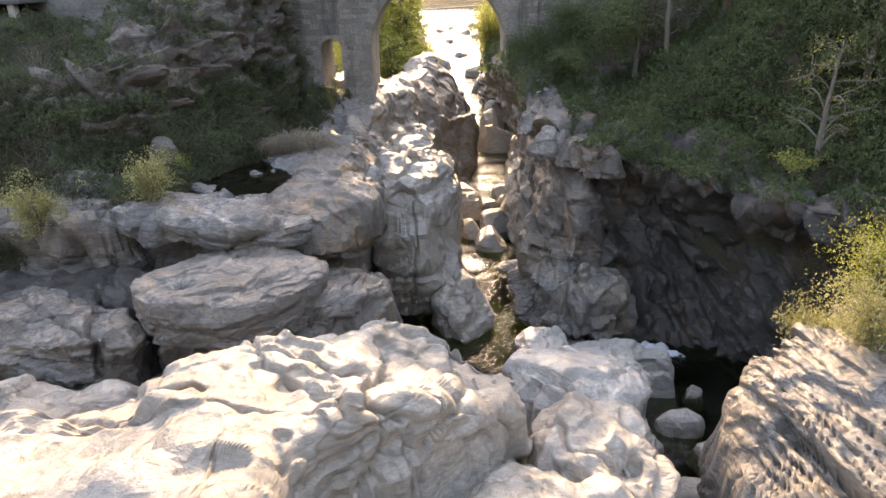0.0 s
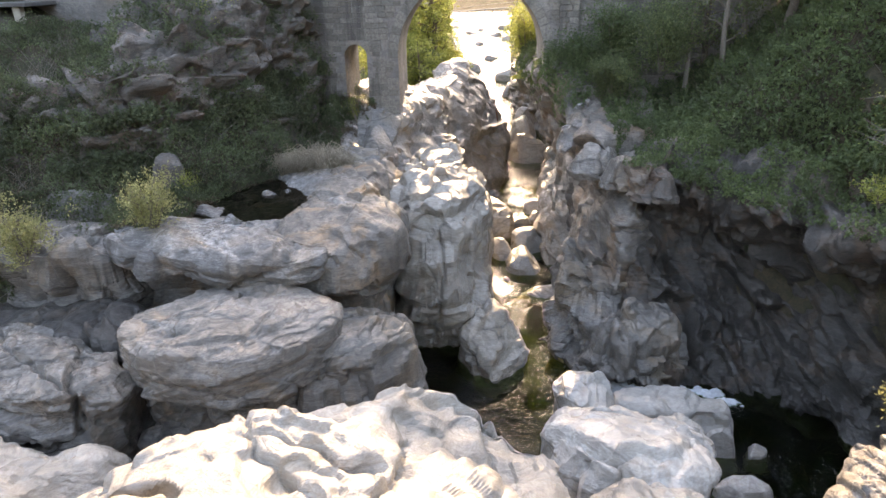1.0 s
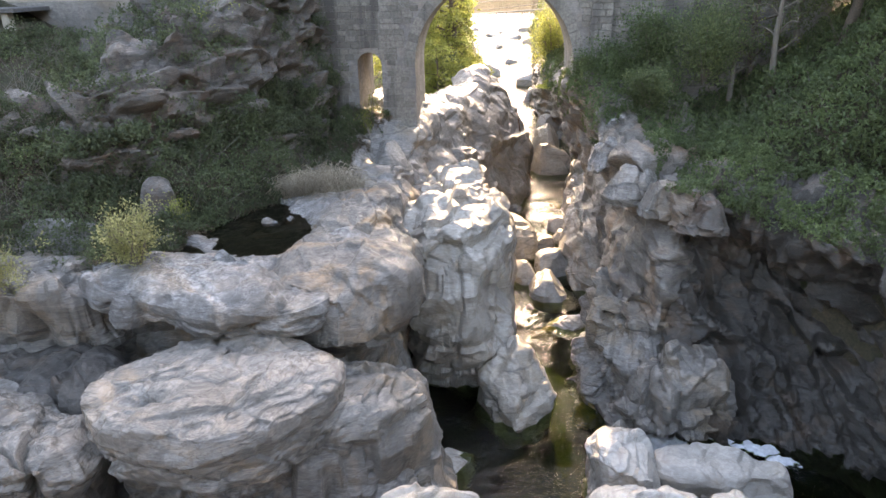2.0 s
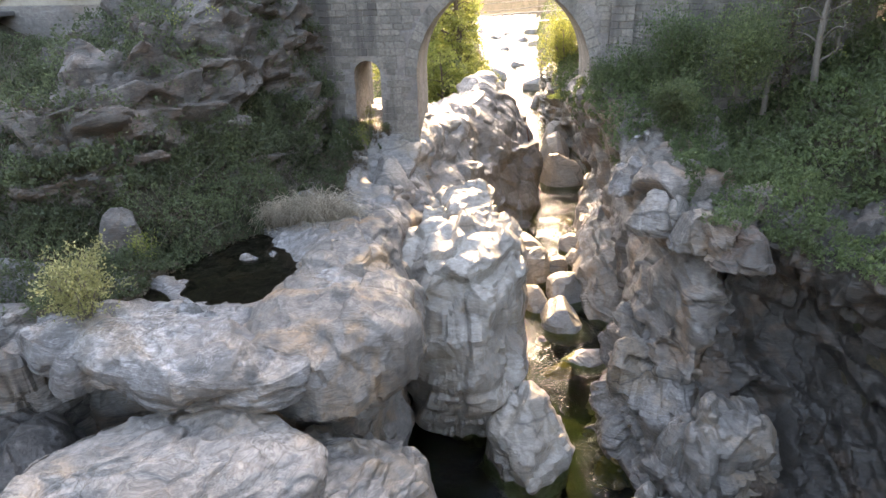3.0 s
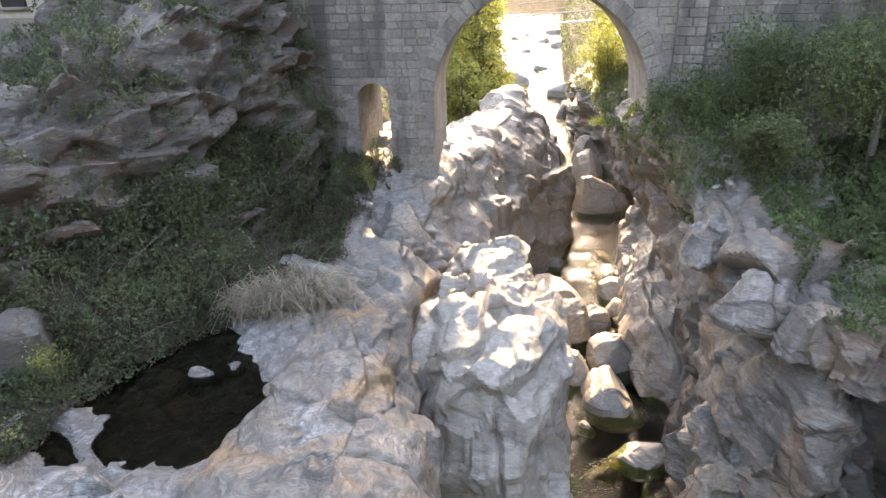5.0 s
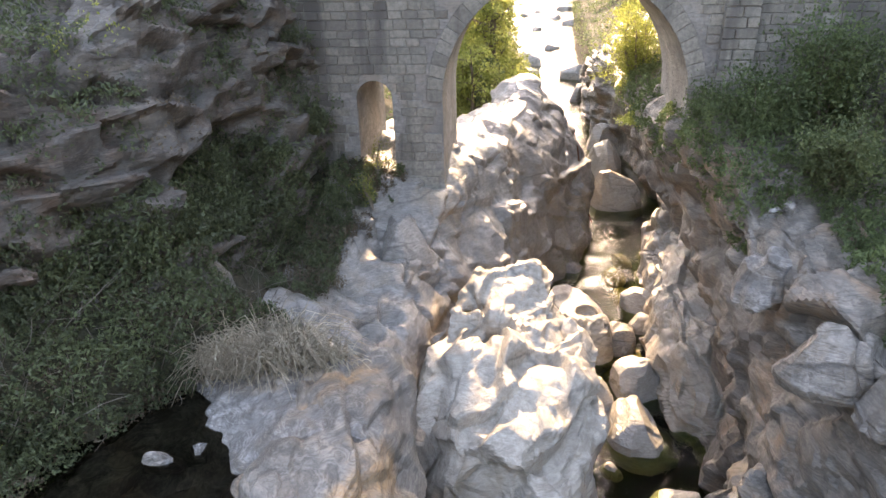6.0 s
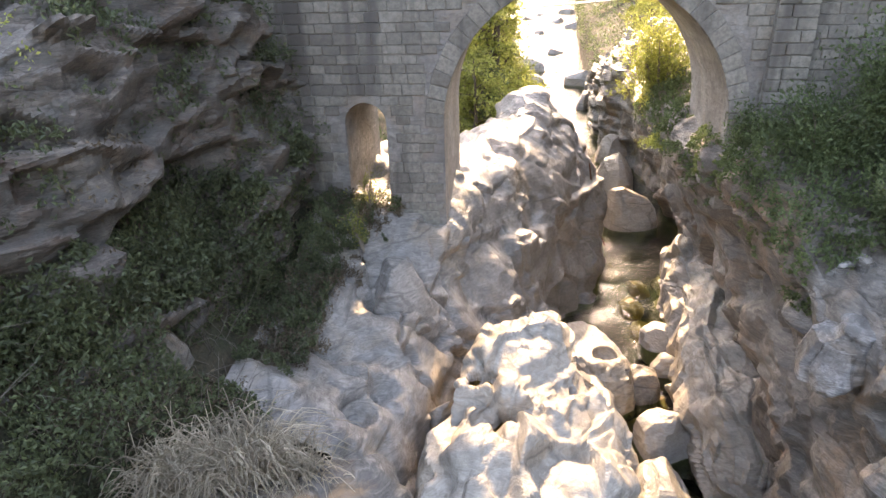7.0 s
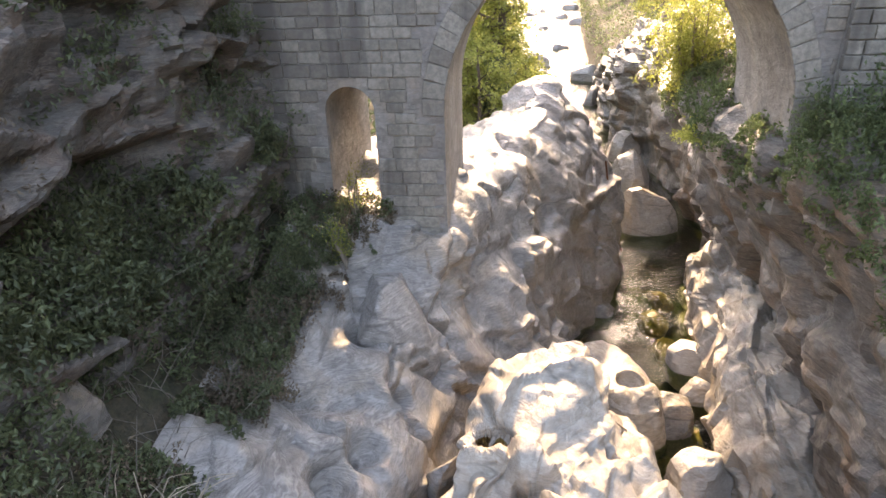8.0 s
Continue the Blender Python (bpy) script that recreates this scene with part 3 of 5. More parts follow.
CLIFF_R = patch("cliff_right", [
    [(8.2, 30.2, -1), (9.0, 32.6, 3.5), (9.8, 34, 7.0), (9.6, 33, 9.0), (13.5, 35.5, 9.3)],
    [(5.6, 29.0, -1), (6.6, 30.4, 4), (7.6, 31.6, 7.5), (7.9, 31.5, 9.5), (12, 35, 9.8)],
    [(5.0, 33.5, -1), (5.6, 33.8, 4.4), (6.1, 34.4, 8), (6.6, 34.3, 10), (10.5, 36.5, 10)],
    [(6.0, 38.5, -1), (6.0, 38.5, 5), (5.7, 38.5, 8.8), (5.5, 38.6, 10.7), (9.8, 39.8, 10.6)],
    [(6.6, 43.5, -1), (6.6, 43.5, 5), (5.3, 43.5, 9.3), (4.5, 43.9, 12.4), (9, 45, 12.6)],
    [(7.3, 49, -1), (7.1, 49.5, 4.5), (5, 48.5, 8.6), (3.9, 48.3, 11.2), (7, 49, 12.8)],
    [(7.6, 57, -1), (7.3, 57, 4.5), (5.0, 55, 9), (3.6, 55, 11.2), (6, 56, 13.0)],
    [(8.6, 66, -1), (8.2, 66, 5), (7.2, 66, 9), (6.4, 66, 11.4), (9, 67, 13)],
    [(8, 80, -1), (7.4, 80, 4), (6.9, 80, 8), (7.4, 81, 10.5), (10, 82, 13)],
    [(5.2, 93, -1), (5.3, 93, 3.5), (5.6, 93, 6.5), (6.4, 94, 8), (9, 95, 10)],
    [(6, 112, -1), (6.6, 112, 2), (7.5, 112, 3.5), (9, 112, 5), (12, 112, 7)],
], 420, 150, ROCK_BROKEN, "grey-brown fractured gneiss cliff above the channel", 9, lump=0.5, chip=0.6, flute=0.1, sheet=0.1, strata=0.12, dip=(0.5, -0.1, 0.8), fine=0.05, size=1.5, layer=0.6, splits=18)

SHELF = rock("rock_ledge", [(-13.2, 24.2), (-10.2, 22.7), (-7, 22.1), (-5.2, 22.5), (-4.4, 25), (-4.4, 30), (-5.5, 33.2), (-8, 33.5), (-11.5, 32), (-13.5, 28)], 9.5, 9.0, 8.4, ROCK_MOTTLED,
     "broad grey lichen-mottled rock shelf holding a dark pool", 101, cut=0.05, box=0.38, foot=0.97, n=200, dents=[(-9.1, 28.0, 2.6, 2.9, 0.92)], lump=0.14, chip=0.16, sheet=0.06, flute=0.06, strata=0.05, dip=(0.15, 0.2, 1), splits=5)
rock("rock_dome", [(-6.6, 23.0), (-4.6, 22.4), (-2.9, 23.8), (-2.6, 26.5), (-3.3, 30), (-4.4, 33.2), (-6.2, 33.6), (-7.2, 30), (-7.2, 26)], 9.75, 8.0, 7.1, ROCK_STAINED,
     "smooth rounded grey rock with orange stains", 123, box=0.62, foot=0.78, n=190, lump=0.2, chip=0.22, flute=0.12, sheet=0.06, dip=(0.5, 0.2, 0.8), splits=4)
rock("rock", [(-13.4, 25.6), (-10, 25.2), (-5.6, 24.6), (-4.0, 25.6), (-3.7, 28), (-3.9, 31), (-4.6, 33), (-13.4, 33)], 8.3, 7.2, -1, ROCK_STAINED, "shaded rock under the overhanging shelf", 124, box=0.4, n=140, foot=0.98, lump=0.2, chip=0.4, sheet=0.08, splits=4)
rock("rock_ledge", [(-24, 22.5), (-18, 23.4), (-13.2, 23.3), (-12, 25), (-12.3, 30), (-24, 31)], 9.3, 8, 1, ROCK_GREY, "brown-grey rock ledge under low bushes", 102, cut=0.05, box=0.4, n=126, lump=0.3, chip=0.6, strata=0.25, foot=0.93, splits=5)
rock("boulder", [(-10.4, 19.5), (-9.2, 18.5), (-7, 18.1), (-5, 18.9), (-3.9, 20.6), (-4.4, 22.0), (-6.5, 22.7), (-9.2, 22.2), (-10.5, 21)], 8.35, 7.75, 6.5, ROCK_GREY,
     "large flat-topped grey boulder with layered sides", 103, slope=(-0.03, 0.05), box=0.26, foot=0.9, n=200, lump=0.1, chip=0.14, sheet=0.06, strata=0.16, layer=0.4, splits=2, dip=(-.2, .12, 1), dents=[(-8.6, 19.4, 0.55, 0.25, 0.25)], facets=4, cut=0.06)
rock("boulder", [(-5.4, 19.5), (-3.2, 19.9), (-1.9, 21.3), (-1.7, 22.8), (-3, 23.8), (-5.4, 23.6)], 7.5, 5.2, 1.5, ROCK_GREY, "sloping grey boulder with streaked layers", 120, slope=(-0.15, 0), box=0.62, foot=0.92, n=150, lump=0.2, chip=0.35, sheet=0.08, strata=0.2, layer=0.5, dip=(-.5, .2, 0.8), splits=3)
rock("boulder", [(-10.2, 20.1), (-7.6, 19.6), (-5, 19.9), (-2.8, 20.6), (-1.8, 22.4), (-4, 24), (-10.2, 23.4)], 6.75, 6.1, 4.4, ROCK_GREY, "low layered grey rock under a larger boulder", 104, box=0.42, foot=0.93, n=150, lump=0.2, chip=0.4, sheet=0.12, strata=0.25, layer=0.4, dip=(-.3, .12, 1), splits=4)
rock("boulder", [(-10.4, 19.8), (-8.2, 19.1), (-6, 19.5), (-4.4, 20.2), (-2, 21), (-1.5, 22.8), (-4, 24), (-10.5, 23)], 4.5, 3.6, -1.5, ROCK_GREY, "broken grey rock at the foot of boulders", 121, box=0.45, n=130, lump=0.3, chip=0.5, sheet=0.12, strata=0.3, layer=0.45, splits=4)
rock("rock_slab", [(-17, 18.8), (-13, 17.7), (-10.9, 18.1), (-10.1, 19.2), (-11.2, 20.8), (-13, 21.6), (-17, 22)], 7.2, 6.7, 5.5, ROCK_GREY, "layered grey rock slab beside boulders", 105, box=0.45, n=150, lump=0.2, chip=0.35, sheet=0.1, strata=0.3, layer=0.4, foot=0.92, splits=4)
rock("rock_slab", [(-18, 18.2), (-13.5, 17), (-10.6, 17.8), (-10.6, 21), (-13, 22), (-18, 22)], 5.7, 4.8, -1, ROCK_GREY, "layered grey rock slab under another slab", 122, box=0.5, n=100, lump=0.25, chip=0.5, sheet=0.1, strata=0.35, layer=0.45, foot=0.92)
# Takes the recess rock's darkened colour, so the ledge's shade is painted in.
rock("rock_slab", [(-21, 20), (-15, 20.8), (-11, 21.4), (-10.5, 23.8), (-14, 25), (-21, 25)], 6.9, 5.5, -1, ROCK_DARK, "layered rock slab under a ledge, shade put into its dark colour", 106, box=0.45, n=119, lump=0.2, chip=0.5, sheet=0.1, strata=0.45, layer=0.45)
rock("rock_slab", [(-20, 13), (-12, 13.6), (-8.4, 15), (-8.8, 16.6), (-12, 17.4), (-20, 17.5)], 6.6, 5, -1, ROCK_WHITE, "pale rounded rock slab in sunlight", 107, box=0.6, n=119, lump=0.3, chip=0.3, sheet=0.08, strata=0.12)
rock("rock_slab", [(-17, 11), (-10.1, 12.4), (-7.4, 14.5), (-4.4, 15.9), (-2.4, 17.0), (-0.2, 17.8), (1.8, 17.2), (2.5, 15.4), (2.2, 13.9), (0.8, 12.6), (-1, 11.2), (-2.2, 9.6), (-3, 4), (-5, -3), (-17, -3)], 9.3, 6, -1, ROCK_WHITE,
     "huge pale water-polished rock slab in full sun", 108, box=0.5, foot=0.97, n=300, lump=0.3, chip=0.13, sheet=0.16, flute=0.12, cut=0.04, dip=(0.15, -0.25, 1), splits=14, size=1.1, dents=[(-5.8, 12.2, 0.7, 0.3, 0.5), (0.6, 14.9, 1.0, 0.7, 0.5), (1.8, 15.4, 3.2, 3.0, 1.6)])
rock("rock_slab", [(2.3, 18.2), (2.8, 20.4), (3.8, 21.5), (5.4, 22.0), (7.2, 22.3), (8.1, 21), (7.7, 18.8), (6.6, 17.2), (4.4, 16.6)], 4.75, 2.4, -1.2, ROCK_PALE,
     "pale flat-topped river slab with a steep side", 109, slope=(-0.15, -0.42), box=0.36, foot=1.04, n=180, lump=0.15, chip=0.35, sheet=0.1, flute=0.1, cut=0.06, splits=6, size=1.2, dents=[(3.2, 20.0, 0.7, 0.25, 0.4)])
rock("boulder", [(2.7, 14.6), (3.3, 16.4), (4.6, 17.2), (6.0, 16.6), (6.5, 14.8), (6.0, 12.6), (4.2, 11.8), (2.9, 12.8)], 6.1, 4.4, -1, ROCK_WHITE,
     "pale rounded river boulder with worn hollows", 129, box=0.55, foot=1.0, n=150, lump=0.3, chip=0.2, flute=0.35, cut=0.1, splits=2, dents=[(5.0, 13.4, 0.5, 0.4, 0.9)])
rock("rock_slab", [(0.1, 12), (1.4, 13.2), (2.9, 13.6), (3.6, 12.8), (5.2, 12.2), (5.6, 10.5), (4.5, 7), (-1, 7)], 6.6, 5, -1, ROCK_WHITE, "pale rounded river rock with hollows", 110, box=0.5, n=150, lump=0.35, chip=0.08, flute=0.4, cut=0.05)
rock("boulder", [(3.4, 25), (3.8, 26.6), (5.0, 26.8), (5.9, 25.4), (5.6, 23.9), (4.2, 23.8)], 2.5, 1.5, -1.4, ROCK_PALE, "low white boulder at the water", 111, box=0.5, n=92, lump=0.12, chip=0.3, size=0.9, facets=14, cut=0.25)
rock("rock_shelf", [(5.7, 25.2), (6.2, 26.7), (8.4, 26.9), (10.7, 25.9), (10.3, 24.8), (8, 24.7)], 1.6, 1.0, -1.4, ROCK_PALE, "low white rock shelf at the water", 131, box=0.5, n=100, lump=0.15, chip=0.3, size=0.9, facets=12, cut=0.1)
rock("rock_slab", [(7.6, 12.4), (8.2, 15.6), (9.5, 16.8), (11.4, 18.4), (15, 18.6), (17, 13), (12, 8), (8, 8.5)], 8.2, 5, -1, ROCK_GREY,
     "steep layered grey rock lit on its edges", 112, slope=(0.3, 0.05), box=0.6, foot=0.96, n=240, lump=0.08, chip=0.2, sheet=0.05, strata=0.62, dip=(0.8, 0.12, 0.6), layer=0.27, splits=5, warp_=0.1, facets=12)
rock("tall_boulder", [(-4.0, 32), (-3.1, 30.8), (-1.2, 30.3), (0.0, 31), (0.7, 33.4), (0.7, 36), (0.2, 38.6), (-0.6, 41), (-1.4, 42), (-2.6, 41), (-3.6, 38.6), (-4.1, 36)], 8.1, 5.6, -1.6, ROCK_WHITE,
     "tall pale boulder with a sunlit crest in the channel", 113, slope=(-0.2, 0.03), box=0.52, foot=0.68, n=220, lump=0.25, chip=0.5, flute=0.2, sheet=0.08, dip=(-0.3, 0.2, 0.9), fine=0.05, size=1.3, splits=2, dents=[(-2.3, 36.1, 0.6, 0.45, 0.6), (-3.0, 37.6, 0.35, 0.35, 0.6), (-1.2, 40.2, 0.35, 0.35, 0.5)], bumps=[(-1.9, 38.8, 8.1, 0.8, 0.25), (-2.6, 35.0, 8, 0.8, 0.25)])
rock("boulder", [(-1.2, 43.2), (0.5, 43.1), (1.2, 41), (1.1, 38), (0.7, 35.5), (-0.6, 36), (-1.4, 39)], 5.6, 3.2, -1.6, ROCK_WHITE, "lower shoulder block beside a tall boulder", 119, box=0.6, foot=0.95, n=140, lump=0.2, chip=0.25, flute=0.2, splits=2, dents=[(0.1, 41.2, 0.35, 0.35, 0.5)])
rock("boulder", [(-0.8, 30.6), (0.1, 29.3), (1.2, 28.8), (2.5, 30.0), (2.6, 31.0), (1.7, 32.4), (0.8, 33.0), (-0.2, 32.4)], 2.7, 0.4, -1.6, ROCK_WHITE, "pointed pale rock standing in the water", 114, slope=(-0.25, 0.45), box=0.95, n=120, lump=0.2, chip=0.25, flute=0.15, size=0.9, facets=12, cut=0.3, dents=[(1.4, 30.7, 0.3, 0.25, 0.4)])
rock("boulder", [(0, 50.6), (1.8, 51), (3, 48.2), (2.7, 46.6), (1.2, 46.6), (.2, 48.5)], 2.1, 1.2, -1.6, ROCK_WHITE, "rounded pale boulder with a small hollow", 115, box=0.55, n=96, lump=0.2, chip=0.18, dents=[(1.8, 48.3, .35, .35, .5)])
rock("rock_rib", [(5.1, 42.0), (5.0, 46), (5.3, 51), (5.9, 57), (7.2, 61.5), (8.6, 58), (8.4, 51), (8.2, 44), (7.2, 41.3)], 4.1, 1.5, -1.6, ROCK_WHITE, "sunlit pale rock rib along the channel", 116, slope=(0.4, 0), box=0.75, n=180, lump=0.3, chip=0.5, flute=0.2, sheet=0.06, splits=6, size=1.3, facets=14, cut=0.15)
rock("boulder", [(4.5, 31.2), (4.4, 34), (6, 35.6), (8.6, 35), (9, 31.6), (7, 29.8)], 5.2, 3, -1, ROCK_GREY, "pale grey rock bulge at the cliff foot", 117, box=0.7, n=150, lump=0.35, chip=0.8, sheet=0.1, splits=6, facets=14, cut=0.25)
rock("boulder", [(6.2, 28.6), (5.6, 30), (7, 31.6), (9.6, 31), (9.8, 29), (8, 28)], 3.6, 2, -1, ROCK_GREY, "rounded grey rock at the cliff foot", 118, box=0.7, n=140, lump=0.3, chip=0.7, sheet=0.1, splits=6, facets=14, cut=0.25)

for args in [
    ("rock", 10.0, 24.2, 0.65, 0.5, 1.3, -1.2, 20, ROCK_PALE, "small white rock standing in dark water", 201),
    ("rock", 11.4, 24.2, 0.42, 0.36, 0.55, -1, 0, ROCK_PALE, "small white rock standing in dark water", 202),
    ("rock", 9.9, 21.9, 0.9, 0.6, 1.0, -1, 10, ROCK_PALE, "low white rock worn into humps", 203),
    ("rock", 10.6, 20.3, 0.5, 0.9, 0.6, -1, 15, ROCK_PALE, "low white rock worn into humps", 204),
    ("rock", 8.3, 20.6, 0.5, 0.7, 0.9, -1, 0, ROCK_PALE, "low white rock worn into humps", 205),
    ("rock", 9.2, 17.6, 1.4, 0.9, 0.7, -1, 0, ROCK_PALE, "low white rock worn into humps", 206),
    ("rock", -1.6, 26.6, 0.5, 1.3, 0.5, -1.2, -25, ROCK_WHITE, "low pale rock in dark water", 228),
    ("rock", -8.8, 25.4, 0.4, 0.16, 9.8, 8.9, 25, ROCK_MOTTLED, "small jagged pale rock at the pool edge", 234),
    ("rock", -8.1, 25.25, 0.35, 0.15, 9.6, 8.9, 5, ROCK_MOTTLED, "small jagged pale rock at the pool edge", 235),
    ("rock", -8.6, 29.6, 0.32, 0.18, 9.32, 8.7, 0, ROCK_MOTTLED, "small pale stone in the pool", 236),
    ("rock", -8.0, 29.9, 0.22, 0.16, 9.3, 8.7, 30, ROCK_MOTTLED, "small pale stone in the pool", 237),
    ("rock", -10.9, 23.1, 0.4, 0.3, 9.4, 8.3, 20, ROCK_MOTTLED, "small cracked block at the shelf end", 231),
    ("rock", -11.5, 23.7, 0.45, 0.35, 9.45, 8.3, -10, ROCK_MOTTLED, "small cracked block at the shelf end", 232),
    ("boulder", 4.2, 37.9, 1.2, 0.7, 0.42, -0.6, 12, ROCK_PALE, "flat white rock just above the water", 207),
    ("boulder", 3.7, 42.0, 1.55, 1.2, 1.4, -1.2, -6, ROCK_PALE, "angular pale boulder in the water", 208),
    ("boulder", 3.4, 44.5, 1.25, 1.0, 1.5, -1.2, 10, ROCK_PALE, "angular pale boulder in the water", 209),
    ("boulder", 2.0, 43.3, 0.6, 1.4, 1.3, -1.2, 15, ROCK_PALE, "angular pale boulder in the water", 210),
    ("rock", 2.25, 39.65, 0.35, 0.22, 0.25, -0.6, -30, ROCK_WHITE, "small white stone at the water", 229),
    ("rock", 5.3, 28.6, 0.35, 0.35, 0.9, -1.0, 0, ROCK_WHITE, "small white stone at the cliff foot", 230),
    ("boulder", 3.6, 48.4, 0.6, 1.6, 1.1, -1.2, 5, ROCK_GREY, "long stained boulder beside the water", 211),
    ("boulder", 4.9, 49.8, 0.6, 0.6, 1.0, -1.2, 0, ROCK_PALE, "small white boulder in sunlight", 212),
    ("boulder", 5.1, 52.2, 0.85, 1.1, 1.2, -1.2, 0, ROCK_PALE, "small white boulder in sunlight", 213),
    ("boulder", 5.3, 67.5, 1.9, 1.9, 2.9, -1.6, 0, ROCK_WHITE, "big rounded pale boulder wedged in the channel", 214),
    ("boulder", 5.2, 75, 1.5, 1.8, 3.6, -1.6, 0, ROCK_WHITE, "pale boulder wedged in the channel", 215),
    ("boulder", 6.6, 84, 2.2, 2.4, 3.0, -1.6, 0, ROCK_WHITE, "pale boulder beside the far water", 216),
    ("rock", -15.8, 26.8, 2.2, 0.6, 10.3, 8.6, 10, ROCK_MOTTLED, "grey lichen-covered rock among bushes", 223),
    ("rock", -10.7, 35.2, 1.3, 0.9, 12.0, 9.8, 25, ROCK_GREY, "pale broken rock among bushes", 224),
    ("rock", -4.5, 33.0, 0.55, 0.6, 7.6, 4.0, 10, ROCK_GREY, "grey block wedged beside the boulder", 225),
    ("rock", -5.9, 42.1, 1.25, 1.1, 9.3, 6.5, 30, ROCK_SLOPE, "smooth grey block below the bridge pier", 226),
    ("rock", -3.95, 38.0, 0.4, 0.6, 7.2, 4.0, 15, ROCK_SLOPE, "grey rounded rock wedged beside the boulder", 233),
]:
    pebble(*args)

pebble("rock", -12.5, 28.9, 0.6, 0.5, 11.2, 8.3, 20, ROCK_BROWN, "upright grey rock among bushes", 221, chip=0.16, size=0.9, cut=0.3, n=80, box=0.6)
for x, y, rx, ry, top, turn, mat, word, sd in [
    (6.1, 39.4, 1.1, 0.7, 11.25, 5, ROCK_MOTTLED, "pale", 217), (6.0, 37.2, 1.5, 0.9, 10.6, 8, ROCK_MOTTLED, "pale", 218), (6.1, 34.2, 1.5, 0.9, 10.1, 20, ROCK_GREY, "pale", 219),
    (7.3, 32.7, 1.4, 0.8, 9.95, -12, ROCK_GREY, "pale", 222), (8.3, 31.7, 1.1, 0.7, 9.7, -20, ROCK_BROWN, "brown", 220)]:
    pebble("rock", x, y, 0.78 * rx, 0.78 * ry, top, top - 1.5, turn, mat, word + " flat ledge stone on the cliff edge", sd, box=0.5, chip=0.2, lump=0.1, strata=0.1, layer=0.3, size=1.0, splits=2, n=70)


def puddle(ob, x, y, r, deep, mat, label):
    """Water that stands in a hollow of a rock's top."""
    V = np.empty(len(ob.data.vertices) * 3, np.float32)
    ob.data.vertices.foreach_get("co", V)
    V = V.reshape(-1, 3)
    near = V[np.hypot(V[:, 0] - x, V[:, 1] - y) < r * 0.5]
    z = float(np.sort(near[:, 2])[len(near) // 2:].min()) + deep
    bm = bmesh.new()
    bm.faces.new([bm.verts.new((x + r * 1.3 * math.cos(t), y + r * 1.3 * math.sin(t), z)) for t in np.linspace(0, 2 * np.pi, 24, endpoint=False)])
    return tagged(part("puddle", bm, mat), label, "water", kind="structure")


ROCK_AMBER = rock_material("golden_stone", (0.42, 0.3, 0.1), (0.3, 0.21, 0.065), (0.14, 0.1, 0.035), (0.4, 0.24, 0.06), 0.6, 0.3, 0.3, rough=0.5)
for k, (x, y, rx, ry, top, turn) in enumerate([(4.4, 30.6, 0.5, 0.6, 0.16, 10), (3.0, 37.6, 0.7, 0.4, 0.02, 10), (5.1, 38.1, 0.5, 0.4, 0.05, -10), (4.4, 45.2, 0.5, 0.9, 0.05, 0), (4.3, 47.6, 0.4, 0.8, 0.12, 12), (4.5, 53.6, 0.5, 0.9, 0.1, 20), (4.2, 56.4, 0.6, 1.0, 0.06, -15), (4.9, 58.6, 0.5, 0.8, 0.14, 25), (2.9, 46.1, 0.4, 0.5, 0.1, 0)]):
    pebble("rock", x, y, rx, ry, top, -1.2, turn, ROCK_AMBER, "golden-brown stone just under the water", 400 + k)

AMBER = water_material("amber_puddle_water", (0.5, 0.33, 0.1), 0.02, 1.0)
puddle(bpy.data.objects["tall_boulder"], -2.3, 36.1, 0.5, 0.12, AMBER, "amber water in a rock hollow")
puddle(bpy.data.objects["tall_boulder"], -3.0, 37.6, 0.3, 0.1, AMBER, "amber water in a rock hollow")

FOAM = plain("white_water_foam", (0.78, 0.8, 0.82), 0.45, 0, 5, 0.35)


def rapids(x, y, rx, ry, turn, seed):
    """Broken white water: a rough sheet whose low parts sink under the surface."""
    U, V = np.meshgrid(np.linspace(-1.3, 1.3, 90), np.linspace(-1.3, 1.3, 60), indexing="ij")
    ct, st = math.cos(radians(turn)), math.sin(radians(turn))
    P = np.stack([x + U * rx * ct - V * ry * st, y + U * rx * st + V * ry * ct, 0 * U], 2).reshape(-1, 3)
    r = np.hypot(U, V).ravel()
    P[:, 2] = 0.3 + 0.2 * fbm(P * np.array((1.6, 3.2, 1)), 4, seed) - 0.24 * np.clip(r, 0, 2) ** 2
    F = grid_faces(90, 60)
    F = F[P[F, 2].max(1) > 0.09]
    return tagged(put("white_water", P, F, FOAM), "white foaming water between low rocks", "water", kind="structure")


rapids(6.7, 28.4, 1.7, 0.75, -18, 301)
rapids(10.6, 28.1, 1.7, 0.4, -28, 302)

a = np.linspace(0, 2 * np.pi, 40, endpoint=False)
pv = [(-8.9, 28.2, 9.12)] + [(-8.9 + 3.2 * math.cos(t), 28.2 + 3.6 * math.sin(t), 9.12) for t in a]
bm = bmesh.new()
vs = [bm.verts.new(p) for p in pv[1:]]
bm.faces.new(vs)
tagged(part("pool_water", bm, POOL), "still dark water in a rock pool", "water", kind="structure")

